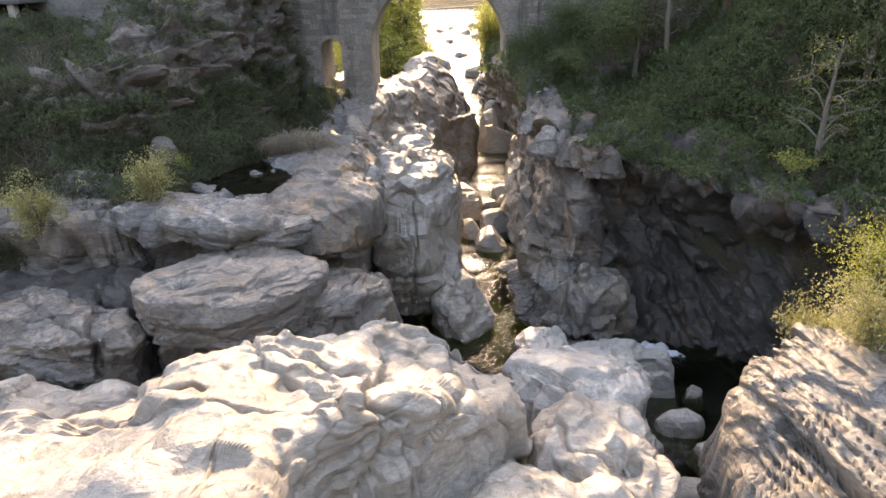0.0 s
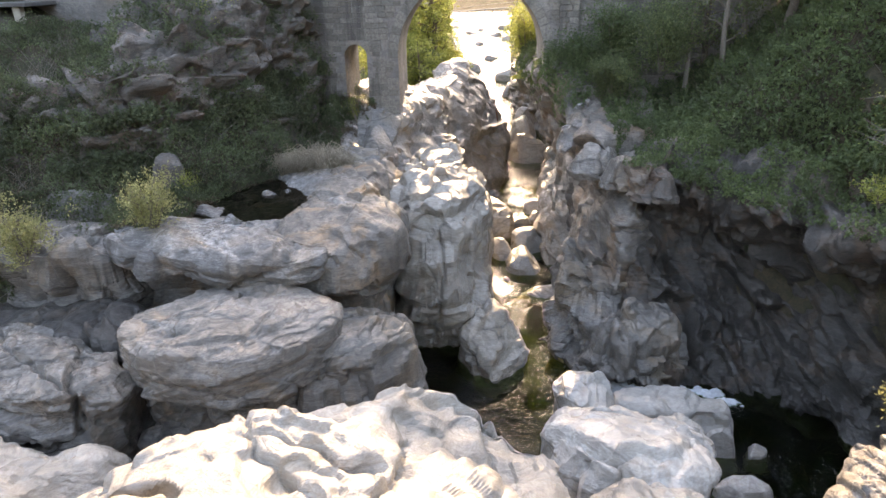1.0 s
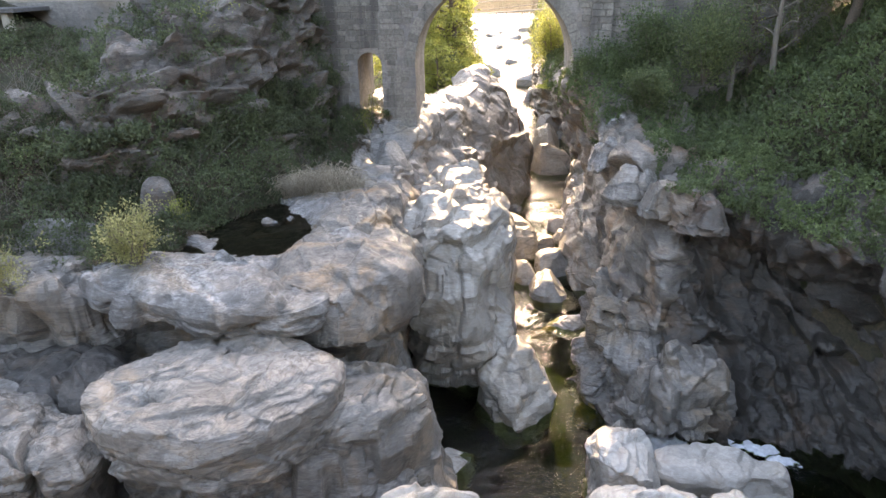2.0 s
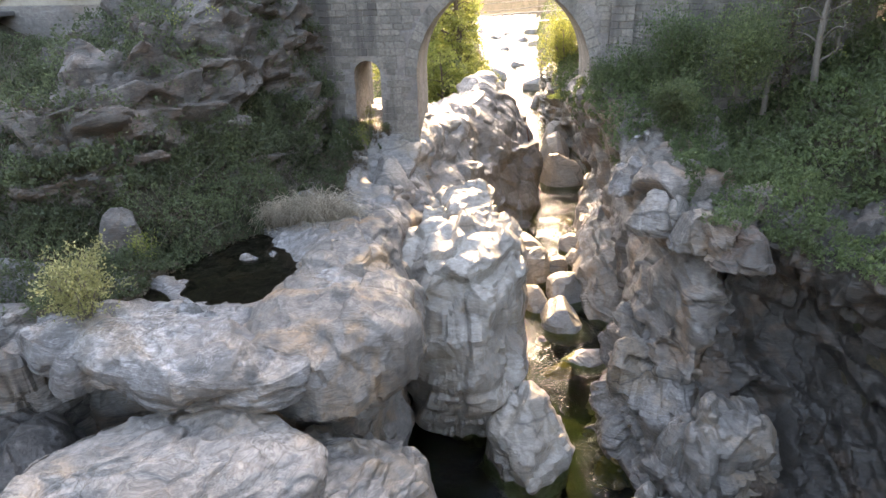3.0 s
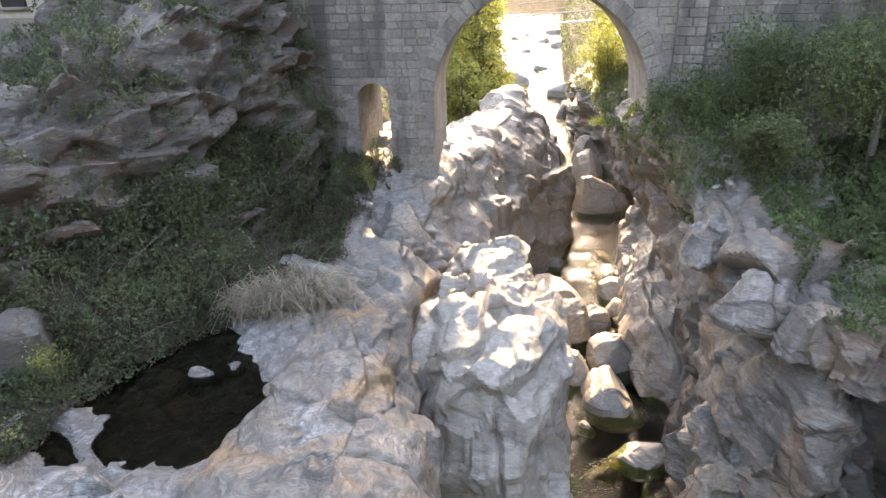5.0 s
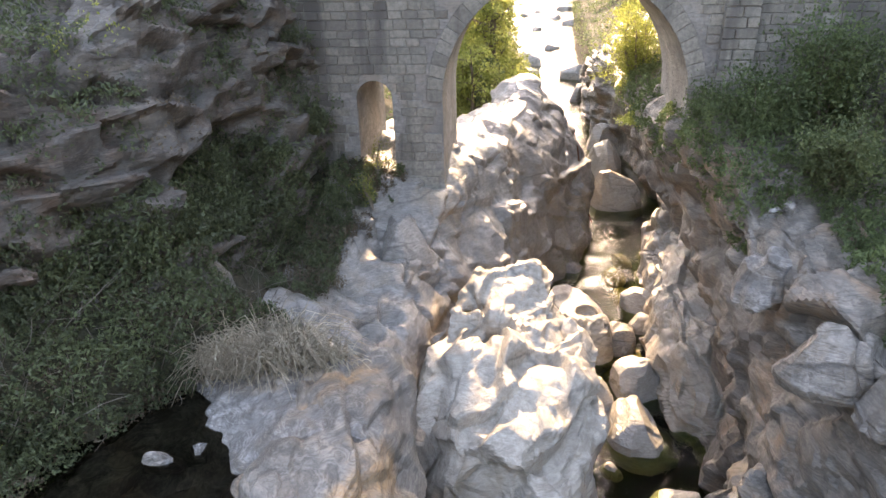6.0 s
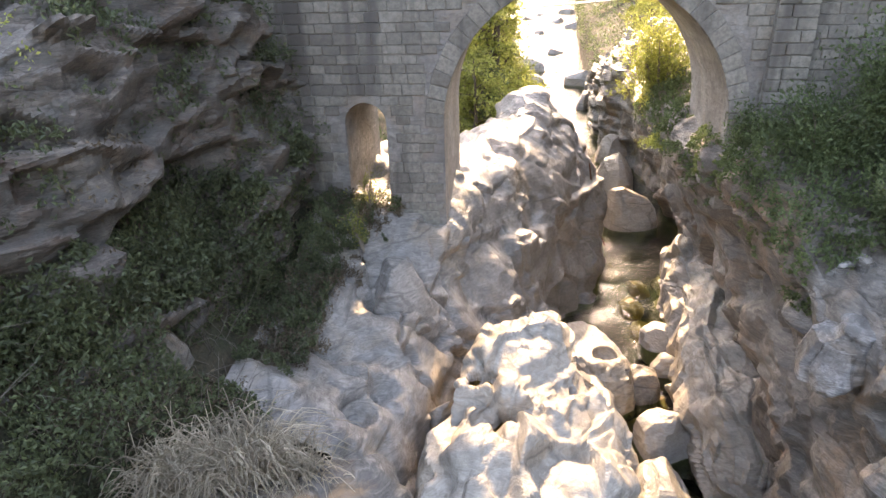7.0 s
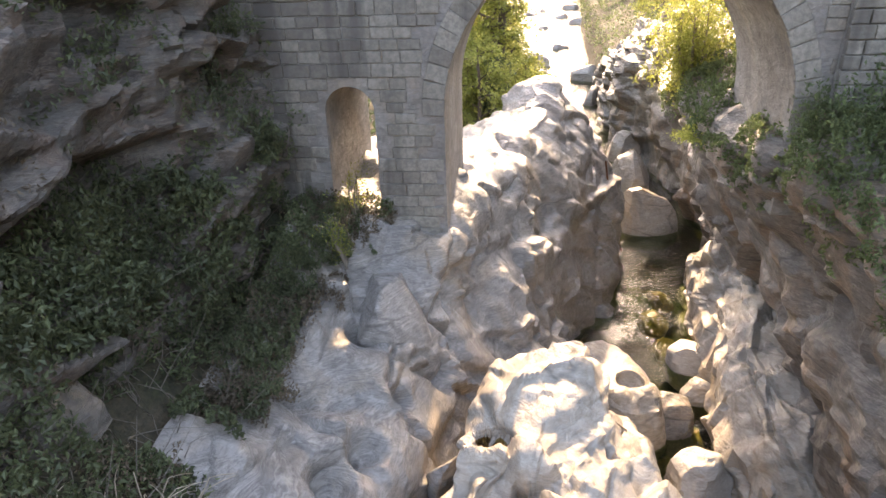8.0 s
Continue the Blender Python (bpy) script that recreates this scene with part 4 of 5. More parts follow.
# ================= vegetation helpers =================
def leaf_quads(C, D, size, rnd, wide=0.5):
    """Leaf blades: centres C, growing along D, with random roll."""
    n = len(C)
    D = D / (np.linalg.norm(D, axis=1, keepdims=True) + 1e-9)
    R = rnd.normal(size=(n, 3))
    S = np.cross(D, R)
    S = S / (np.linalg.norm(S, axis=1, keepdims=True) + 1e-9)
    L = (size * rnd.uniform(0.6, 1.3, n))[:, None]
    bend = np.cross(S, D) * L * 0.18
    V = np.stack([C - D * L * 0.5, C + S * L * wide * 0.5 + bend, C + D * L * 0.5, C - S * L * wide * 0.5 + bend], 1).reshape(-1, 3)
    return V, np.arange(n * 4).reshape(-1, 4)


def tube(points, r0, r1, sides=6, n=8):
    """A tapering stem through some points, as vertices and faces."""
    p = spline(points, n)
    d = np.gradient(p, axis=0)
    d = d / (np.linalg.norm(d, axis=1, keepdims=True) + 1e-9)
    ref = np.where(np.abs(d[:, 2:3]) > 0.9, np.array([[1.0, 0, 0]]), np.array([[0, 0, 1.0]]))
    u = np.cross(d, ref)
    u = u / np.linalg.norm(u, axis=1, keepdims=True)
    w = np.cross(d, u)
    r = np.linspace(r0, r1, n)[:, None, None]
    a = np.linspace(0, 2 * np.pi, sides, endpoint=False)[None, :, None]
    V = p[:, None] + r * (np.cos(a) * u[:, None] + np.sin(a) * w[:, None])
    idx = np.arange(n * sides).reshape(n, sides)
    nx = np.roll(idx, -1, 1)
    F = np.stack([idx[:-1].ravel(), nx[:-1].ravel(), nx[1:].ravel(), idx[1:].ravel()], 1)
    return V.reshape(-1, 3), F


def joined(pieces):
    V, F, k = [], [], 0
    for v, f in pieces:
        V.append(v), F.append(f + k)
        k += len(v)
    return np.concatenate(V), np.concatenate(F)


def bush(name, at, rx, ry, h, leaf_n, leaf_s, mat, label, seed, stems=9, category="bush", group="", bark=TWIG, droop=0.0, clumps=26, spread=0.16):
    """Stems from one foot that fan out, with leaf clumps along their outer halves."""
    rnd = np.random.default_rng(seed)
    t = thing(name, at, label, category, group)
    tips, tubes = [], []
    for k in range(stems):
        a = rnd.uniform(0, 2 * np.pi)
        e = np.array([rx * np.cos(a) * rnd.uniform(0.25, 0.95), ry * np.sin(a) * rnd.uniform(0.25, 0.95), h * rnd.uniform(0.6, 1.0)])
        mid = e * np.array([0.4, 0.4, 0.6]) + rnd.normal(size=3) * 0.06 * h
        tip = e - np.array([0, 0, droop * h])
        tubes.append(tube([(0, 0, -0.1), mid, tip], 0.018 * h + 0.01, 0.004, 4, 6))
        for u in np.linspace(0.35, 1, max(2, clumps // stems)):
            tips.append((1 - u) ** 2 * np.zeros(3) + 2 * u * (1 - u) * mid + u * u * tip)
            if rnd.random() < 0.5:
                side = tips[-1] + rnd.normal(size=3) * 0.18 * h
                tubes.append(tube([tips[-1], (tips[-1] + side) / 2, side], 0.006, 0.003, 3, 3))
                tips.append(side)
    put("woody_frame", *joined(tubes), bark, t)
    tips = np.array(tips)
    C = tips[rnd.integers(0, len(tips), leaf_n)] + rnd.normal(size=(leaf_n, 3)) * spread * h * np.array([1, 1, 0.8])
    C[:, 2] = np.maximum(C[:, 2], 0.03)
    D = C / (np.linalg.norm(C, axis=1, keepdims=True) + 1e-6) * 0.7 + rnd.normal(size=(leaf_n, 3)) * 0.7
    put("foliage", *leaf_quads(C, D, leaf_s, rnd), mat, t, smooth=False)
    return t


def tree(name, at, h, crown, leaf_n, leaf_s, mat, label, seed, category="tree", group="", low=0.3, lean=(0, 0), bark=BARK, limbs=11):
    """A tapered trunk, limbs that fork, and a crown of leaf clumps with gaps."""
    rnd = np.random.default_rng(seed)
    t = thing(name, at, label, category, group)
    top = np.array([lean[0] * h, lean[1] * h, h * 0.93])
    mid = top * 0.5 + rnd.normal(size=3) * 0.04 * h
    put("trunk", *tube([(0, 0, -0.4), mid, top], 0.028 * h, 0.006 * h, 8, 12), bark, t)
    tubes, tips = [], []
    for k in range(limbs):
        u = low + (1 - low) * (k + rnd.uniform(0, 0.8)) / limbs
        base = 2 * u * (1 - u) * mid + u * u * top
        a = k * 2.4 + rnd.uniform(-0.4, 0.4)
        reach = crown * (0.55 + 0.6 * np.sin(np.pi * min(1, (u - low) / (1 - low) * 0.8 + 0.2))) * rnd.uniform(0.7, 1.1)
        e = base + np.array([np.cos(a) * reach, np.sin(a) * reach, rnd.uniform(0.05, 0.3) * reach + 0.1 * h * (1 - u)])
        m = (base + e) / 2 + np.array([0, 0, 0.08 * h]) * rnd.uniform(-0.2, 1)
        tubes.append(tube([base, m, e], 0.011 * h * (1.2 - u), 0.003 * h, 5, 6))
        for v in (0.55, 0.75, 0.9, 1.0):
            q = (1 - v) ** 2 * base + 2 * v * (1 - v) * m + v * v * e
            tips.append(q)
            for _ in range(2):
                w = q + rnd.normal(size=3) * 0.2 * crown
                tubes.append(tube([q, (q + w) / 2 + rnd.normal(size=3) * 0.03 * crown, w], 0.0035 * h, 0.0015 * h, 3, 4))
                tips.append(w)
    put("branching", *joined(tubes), bark, t)
    if leaf_n:
        tips = np.array(tips)
        C = tips[rnd.integers(0, len(tips), leaf_n)] + rnd.normal(size=(leaf_n, 3)) * 0.13 * crown * np.array([1, 1, 0.7])
        D = rnd.normal(size=(leaf_n, 3)) + np.array([0, 0, -0.3])
        put("crown", *leaf_quads(C, D, leaf_s, rnd), mat, t, smooth=False)
    return t


def cover(name, surface, n, leaf_s, mat, label, seed, puff=0.7, patchy=0.0, inside=None, flat=-1.0, wide=0.5):
    """Low growth: blades on a lumpy skin over a surface, in patches."""
    rnd = np.random.default_rng(seed)
    V, F = surface
    T = np.concatenate([F[:, [0, 1, 2]], F[:, [0, 2, 3]]])
    a, b, c = V[T[:, 0]], V[T[:, 1]], V[T[:, 2]]
    if inside is not None:
        ok = inside(a[:, 0], a[:, 1], a[:, 2])
        a, b, c = a[ok], b[ok], c[ok]
    nn = np.cross(b - a, c - a)
    area = np.linalg.norm(nn, axis=1) + 1e-12
    nn = nn / area[:, None]
    nn = np.where(nn[:, 2:3] < 0, -nn, nn)
    area = np.where(nn[:, 2] > flat, area, 0)
    k = rnd.choice(len(area), n, p=area / area.sum())
    u, v = rnd.random(n), rnd.random(n)
    over = u + v > 1
    u, v = np.where(over, 1 - u, u)[:, None], np.where(over, 1 - v, v)[:, None]
    P, N = a[k] + u * (b[k] - a[k]) + v * (c[k] - a[k]), nn[k]
    m = fbm(P * 0.5, 3, seed)
    keep = m > patchy
    P, N, m = P[keep], N[keep], m[keep]
    hump = puff * np.clip(0.4 + 0.7 * (m - max(patchy, -0.5)) + 0.4 * vnoise(P * 2.0, seed + 5) + 0.25 * vnoise(P * 5.0, seed + 6), 0.03, None)
    up = N * 0.5 + np.array([0, 0, 0.5])
    C = P + up * (hump * rnd.uniform(0.5, 1.05, len(P)))[:, None]
    D = rnd.normal(size=(len(P), 3)) * 0.8 + up * 0.6
    W, Q = leaf_quads(C, D, leaf_s, rnd, wide)
    return tagged(put(name, W, Q, mat, smooth=False), label, "undergrowth", kind="stuff")


# ================= bridge =================
def block(w, d, h, rnd, chip=0.012):
    """One dressed stone with softened, uneven edges."""
    bm = bmesh.new()
    bmesh.ops.create_cube(bm, size=1)
    for v in bm.verts:
        v.co = Vector((v.co.x * w, v.co.y * d, v.co.z * h)) + Vector([rnd.uniform(-chip, chip) for _ in range(3)])
    bmesh.ops.bevel(bm, geom=[e for e in bm.edges if min(v.co.y for v in e.verts) < 0 or True][:12], offset=0.02, segments=1, affect="EDGES")
    return bm


ARCH_X, ARCH_R, SPRING = -0.15, 4.55, 13.0
SIDE_X, SIDE_R, SIDE_SPRING = -7.4, 0.72, 13.1
BRIDGE_TOP = 24.0


def deck(x):
    """The bridge's uneven unseen upper line, lower towards one bank to place shadow edges."""
    return float(np.interp(x, [-20, 0.5, 5.0, 18], [BRIDGE_TOP, 23.8, 21.4, 20.9]))


def stone_shade(name, a, b, dark):
    m, nt, bsdf = material(name)
    info = nt.nodes.new("ShaderNodeObjectInfo")
    g = nt.nodes.new("ShaderNodeNewGeometry")
    both = mix(nt, 0.5, info.outputs["Random"], g.outputs["Random Per Island"])
    col = ramp(nt, both, [(0.15, a), (0.5, b), (0.85, tuple(min(1, c * 1.2) for c in b))])
    P = world_place(nt)
    run = tex(nt, "ShaderNodeTexNoise", 0.9, world_place(nt, (1.6, 1.6, 0.16)), 5, Distortion=0.3).outputs["Fac"]
    f = tex(nt, "ShaderNodeTexNoise", 7, P, 8, Roughness=0.7).outputs["Fac"]
    col = mix(nt, ramp(nt, run, [(0.48, (0.0,)), (0.64, (0.75,))]), col, dark)
    col = mix(nt, ramp(nt, f, [(0.4, (0.5,)), (0.6, (0.0,))]), col, tuple(c * 0.5 for c in a))
    nt.links.new(col, bsdf.inputs["Base Color"])
    bsdf.inputs["Roughness"].default_value = 0.88
    b_ = nt.nodes.new("ShaderNodeBump")
    b_.inputs["Strength"].default_value, b_.inputs["Distance"].default_value = 0.7, 0.04
    nt.links.new(f, b_.inputs["Height"])
    nt.links.new(b_.outputs[0], bsdf.inputs["Normal"])
    return m


STONE = stone_shade("dressed_stone", (0.17, 0.155, 0.135), (0.27, 0.25, 0.215), (0.07, 0.065, 0.06))


def bridge():
    t = thing("arch_bridge", (0, 47, 9), "old stone arch bridge with rain-streaked masonry and ivy", "bridge")
    rnd = random.Random(5)
    arcs = [round(ARCH_X + ARCH_R * math.cos(k / 40 * math.pi), 3) for k in range(41)]
    arcs += [round(SIDE_X + SIDE_R * math.cos(k / 16 * math.pi), 3) for k in range(17)]
    xs = sorted(set([round(v, 3) for v in np.arange(-20, 18.1, 0.5)] + arcs))

    def low(x, side):
        e = 1e-4 * side
        if abs(x + e - ARCH_X) < ARCH_R:
            return SPRING + math.sqrt(max(0, ARCH_R ** 2 - (x - ARCH_X) ** 2))
        if abs(x + e - SIDE_X) < SIDE_R:
            return SIDE_SPRING + math.sqrt(max(0, SIDE_R ** 2 - (x - SIDE_X) ** 2))
        return 10.2 if x + e > 4 else 8.0
    bm = bmesh.new()
    for x0, x1 in zip(xs, xs[1:]):
        l0, l1 = low(x0, 1), low(x1, -1)
        q = [bm.verts.new((x, y - 47, z - 9)) for y in (45.0, 50.0) for x, z in ((x0, l0), (x1, l1), (x1, deck(x1)), (x0, deck(x0)))]
        for f in ((0, 1, 2, 3), (7, 6, 5, 4), (0, 4, 5, 1), (3, 2, 6, 7)):
            bm.faces.new([q[i] for i in f])
    for x, z in ((ARCH_X - ARCH_R, SPRING), (ARCH_X + ARCH_R, SPRING), (SIDE_X - SIDE_R, SIDE_SPRING), (SIDE_X + SIDE_R, SIDE_SPRING)):
        bm.faces.new([bm.verts.new((x, y - 47, zz - 9)) for y, zz in ((45, 10.2 if x > 4 else 8), (50, 10.2 if x > 4 else 8), (50, z), (45, z))])
    bmesh.ops.remove_doubles(bm, verts=bm.verts, dist=0.001)
    part("wall", bm, MASONRY, t)

    # arch stones, front and back
    n = 33
    w = math.pi * (ARCH_R + 0.3) / n
    for side, y in ((0, 45.0), (1, 50.0)):
        shapes = []
        for k in range(5):
            b = block(w * 0.96, 0.34, 0.62, rnd, 0.015)
            me = bpy.data.meshes.new("arch_stone")
            b.to_mesh(me)
            b.free()
            me.materials.append(STONE)
            shapes.append(me)
        for k in range(n):
            a = (k + 0.5) / n * math.pi
            ob = new("arch_stone", shapes[rnd.randrange(5)])
            ob.parent = t
            r = ARCH_R + 0.31
            ob.matrix_basis = Matrix.Translation((ARCH_X + r * math.cos(a), y - 47 + (0.11 if side == 0 else -0.11) - (0.005 * rnd.random()), SPRING + r * math.sin(a) - 9)) @ Matrix.Rotation(math.pi / 2 - a, 4, "Y")

    # dressed blocks on the near face
    def free(x, z, hw, hh):
        for cx, cr, sp in ((ARCH_X, ARCH_R + 0.66, SPRING), (SIDE_X, SIDE_R + 0.05, SIDE_SPRING)):
            dx = max(0, abs(x - cx) - hw)
            if z - hh <= sp and dx < cr - (0.66 if cx == ARCH_X else 0.05) and z + hh > 0:
                return False
            if math.hypot(dx, max(0, z - hh - sp)) < cr and z + hh > sp:
                return False
        return True
    shapes = {}
    rest = []
    count = 0
    z = 9.0
    while z < BRIDGE_TOP - 0.1:
        hh = rnd.choice((0.3, 0.34, 0.38))
        x = -13.0 - rnd.random()
        while x < 13.5:
            ww = rnd.choice((0.5, 0.62, 0.78))
            cx, cz = x + ww / 2, z + hh / 2
            if free(cx, cz, ww / 2, hh / 2) and (cx < 0 or cz > 11.8) and cz + hh / 2 < deck(cx):
                key = (ww, hh, rnd.randrange(2))
                if key not in shapes:
                    b = block(ww - 0.018, 0.2, hh - 0.018, rnd)
                    me = bpy.data.meshes.new("stone_block")
                    b.to_mesh(me)
                    b.free()
                    me.materials.append(STONE)
                    shapes[key] = me
                at = (cx, 45.075 - 47 - rnd.uniform(0, 0.03), cz - 9)
                if 4.4 < cx < 9.0 and cz > 12.6 and count < 300 or -6.7 < cx < -4.7 and count < 300:
                    ob = new("stone_block", shapes[key])
                    ob.parent, ob.location = t, at
                    count += 1
                else:
                    me = shapes[key]
                    V = np.array([v.co for v in me.vertices]) + np.array(at)
                    rest.append((V, [list(p.vertices) for p in me.polygons]))
            x += ww
        z += hh
    V, F, k = [], [], 0
    for v, f in rest:
        V += [tuple(c) for c in v]
        F += [[i + k for i in p] for p in f]
        k += len(v)
    me = bpy.data.meshes.new("stonework")
    me.from_pydata(V, [], F)
    me.materials.append(STONE)
    ob = tagged(new("stonework", me), kind="stuff")
    ob.parent = t

    # flat piers that stand proud of the face
    for x0, x1, z0 in ((5.25, 6.35, 11.0),):
        b = bmesh.new()
        bmesh.ops.create_cube(b, size=1)
        for v in b.verts:
            up = v.co.z > 0
            v.co = Vector(((x0 + x1) / 2 + v.co.x * (x1 - x0) * (0.94 if up else 1.1), (44.86 if up else 44.6) - 47 + (0.3 if v.co.y > 0 else 0), (21.0 if up else z0) - 9))
        part("pilaster", b, MASONRY, t)
        zz = z0
        while zz < 21.0 - 0.3:
            f = (zz - z0) / (21.0 - z0)
            wide = (x1 - x0) * (1.1 - 0.16 * f) + 0.05
            cut = rnd.choice((0.35, 0.5, 0.65))
            xl = (x0 + x1) / 2 - wide / 2
            for a, b_ in ((0, cut), (cut, 1)):
                bb = block(wide * (b_ - a) - 0.02, 0.2, 0.33, rnd)
                ob = part("pilaster_stone", bb, STONE, t)
                ob.location = (xl + wide * (a + b_) / 2, 44.6 + 0.26 * f - 47 + 0.03, zz + 0.17 - 9)
            zz += 0.355
    return t


bridge()

# ================= undergrowth and bushes =================
GROUND = (GROUND_V, GROUND_F)
right_slope = lambda x, y, z: (x < 27) & (x > 5) & (y > 12) & (y < 45.3) & (z > 8)
ragged = lambda x, y: 0.9 * vnoise(np.stack([x * 0.6, y * 0.6, 0 * x], 1), 7) + 0.5 * vnoise(np.stack([x * 1.7, y * 1.7, 0 * x], 1), 8)
left_flat = lambda x, y, z: (x > -23) & (x + ragged(x, y) < np.interp(y, [22, 25, 28, 30, 33, 36, 40, 44], [-13, -12.0, -11.0, -10.0, -8.8, -8.3, -7.8, -7.2])) & (y > 21) & (y < 45) & (z > 7)
cover("ivy_cover", GROUND, 112000, 0.225, LEAF_DARK, "dense dark green ivy and brambles over the slope", 31, 1.0, -0.9, right_slope)
cover("ivy_cover", CLIFF_R, 62000, 0.14, LEAF_DARK, "ivy hanging over the cliff edge", 34, 0.6, -0.75, lambda x, y, z: (z > 9.4) & (y > 30) & (y < 60) & (x > 6.9) | (z > 9.4) & (y > 39) & (y < 58), 0.1)
cover("ivy_cover", RECESS, 40000, 0.15, LEAF_DARK, "ivy hanging over the dark recess", 35, 0.6, -0.4, lambda x, y, z: (z > 8.3) & (x > 9.0) & (x < 24), 0.0)
cover("undergrowth", GROUND, 145000, 0.13, LEAF_SCRUB, "dull dark low bushes and ivy on the bank", 32, 0.85, -0.3, left_flat)
cover("undergrowth", CLIFF_L, 60000, 0.14, LEAF_SCRUB, "dark bushes growing from the cliff ledges", 36, 0.8, -0.2, lambda x, y, z: (x > -26) & (z > 11.5), 0.1)
cover("undergrowth", CLIFF_L, 80000, 0.15, LEAF_SCRUB, "dark brambles and ivy over the foot of the cliff", 136, 0.9, -0.55, lambda x, y, z: (x > -22) & (z > 8) & (z < 12.6 + 0.02 * x), -0.6)
cover("undergrowth", SLOPE, 26000, 0.11, LEAF_SCRUB, "low bushes at the top of the rock slope", 56, 0.6, -0.35, lambda x, y, z: (x + ragged(x, y) < np.interp(y, [34, 36, 40, 44], [-8.3, -7.8, -7.5, -6.8])) & (y > 34.6) & (y < 45), 0.1)
cover("dead_leaves", SLOPE, 12000, 0.1, DEAD, "brown dead stems at the top of the rock slope", 57, 0.4, -0.2, lambda x, y, z: (x + ragged(x, y) < np.interp(y, [34, 36, 40, 44], [-8.0, -7.5, -7.2, -6.5])) & (y > 34) & (y < 45), 0.1)
cover("undergrowth", GROUND, 26000, 0.12, LEAF_TREE, "pale green low bushes on the bank", 37, 0.9, 0.3, left_flat)
cover("dead_leaves", GROUND, 60000, 0.09, DEAD, "brown fallen leaves and dead stems", 33, 0.75, -0.1, left_flat)
cover("dead_leaves", CLIFF_L, 16000, 0.12, DEAD, "brown dead stems on the cliff ledges", 38, 0.4, 0.2, lambda x, y, z: (x > -30) & (z > 8) & (z < 15), 0.3)

bush("shrub", (-11.4, 24.7, 9.2), 0.95, 0.95, 2.2, 3600, 0.1, LEAF_WILLOW, "pale yellow-green budding willow shrub on the ledge", 41, stems=16, category="shrub", clumps=70, spread=0.07)
bush("shrub", (-11.6, 28.4, 9.3), 0.5, 0.5, 1.3, 700, 0.07, LEAF_SPRING, "thin bright green shrub behind the pool", 42, stems=8, category="shrub", clumps=40, spread=0.07)
bush("shrub", (-7.1, 42.3, 9.6), 0.35, 0.35, 1.3, 420, 0.08, LEAF_SPRING, "small sunlit shrub below the bridge pier", 43, stems=6, category="shrub", spread=0.08)
bush("shrub", (-7.3, 44.2, 10.2), 0.3, 0.3, 1.5, 300, 0.08, LEAF_SPRING, "small sunlit shrub against the bridge wall", 44, stems=5, category="shrub", spread=0.08)
bush("shrub", (-12.3, 35.6, 15.2), 1.2, 0.8, 1.7, 700, 0.1, LEAF_SPRING, "bright green shrub growing from the cliff", 45, stems=14, category="shrub", spread=0.08)
bush("bush", (12.1, 15.4, 7.4), 1.7, 1.6, 2.6, 9000, 0.09, LEAF_WILLOW, "sunlit olive-green bush on layered rock", 46, stems=26, clumps=140, spread=0.09)
bush("bush", (11.5, 17.0, 7.0), 1.3, 0.9, 1.4, 4500, 0.09, LEAF_WILLOW, "low sunlit olive bush on the rock edge", 146, stems=22, clumps=90, spread=0.12)
bush("shrub", (15.7, 27.6, 9.3), 1.6, 0.8, 1.0, 900, 0.11, LEAF_SPRING, "bright green leafy spray over the dark recess", 147, stems=12, category="shrub", clumps=50, spread=0.1)
bush("bush", (14.0, 18.0, 7.6), 1.5, 1.3, 3.2, 6000, 0.1, LEAF_SPRING, "sunlit yellow-green bush on layered rock", 47, stems=22, clumps=110, spread=0.09)


def brushwood(name, region, n, label, seed, reach=1.3, mat=TWIG):
    """Bare thin stems that lean out of the undergrowth."""
    rnd = np.random.default_rng(seed)
    xy = rnd.uniform((region[0], region[2]), (region[1], region[3]), (4 * n, 2))
    if region[0] < 0:
        xy = xy[left_flat(xy[:, 0], xy[:, 1], np.full(4 * n, 9.0))]
    xy = xy[:n]
    pieces = []
    for x, y, z in zip(xy[:, 0], xy[:, 1], ground_height(xy[:, 0], xy[:, 1])):
        e = np.array([rnd.normal() * 0.5, rnd.normal() * 0.5, rnd.uniform(0.4, 1.2)]) * reach
        p = np.array([x, y, z])
        pieces.append(tube([p, p + e * 0.5 + rnd.normal(size=3) * 0.1, p + e + np.array([0, 0, -0.2]) * reach * rnd.random()], 0.014, 0.004, 3, 5))
    return tagged(put(name, *joined(pieces), mat), label, "undergrowth", kind="stuff")


SHELF_SKIN = np.empty(len(SHELF.data.vertices) * 3, np.float32)
SHELF.data.vertices.foreach_get("co", SHELF_SKIN)
SHELF_SKIN = (SHELF_SKIN.reshape(-1, 3).astype(float), grid_faces(200, 200))
behind_pool = lambda x, y, z: (x < np.interp(y, [25, 26.2, 29, 31, 33], [-11.8, -10.9, -10.7, -9.6, -7.6])) & (y > 25) & (z > 8.8)
cover("undergrowth", SHELF_SKIN, 16000, 0.1, LEAF_SCRUB, "dull low scrub along the pool", 93, 0.6, -0.6, behind_pool, 0.2)
cover("dead_leaves", SHELF_SKIN, 15000, 0.1, DEAD, "brown dead stems along the pool", 94, 0.35, -0.6, behind_pool, 0.2)
brushwood("brushwood", (-20, -6.8, 23, 44), 2400, "bare grey stems among the bushes", 91)
brushwood("brushwood", (9, 24, 22, 44), 900, "bare grey stems among the ivy", 92, 1.6)


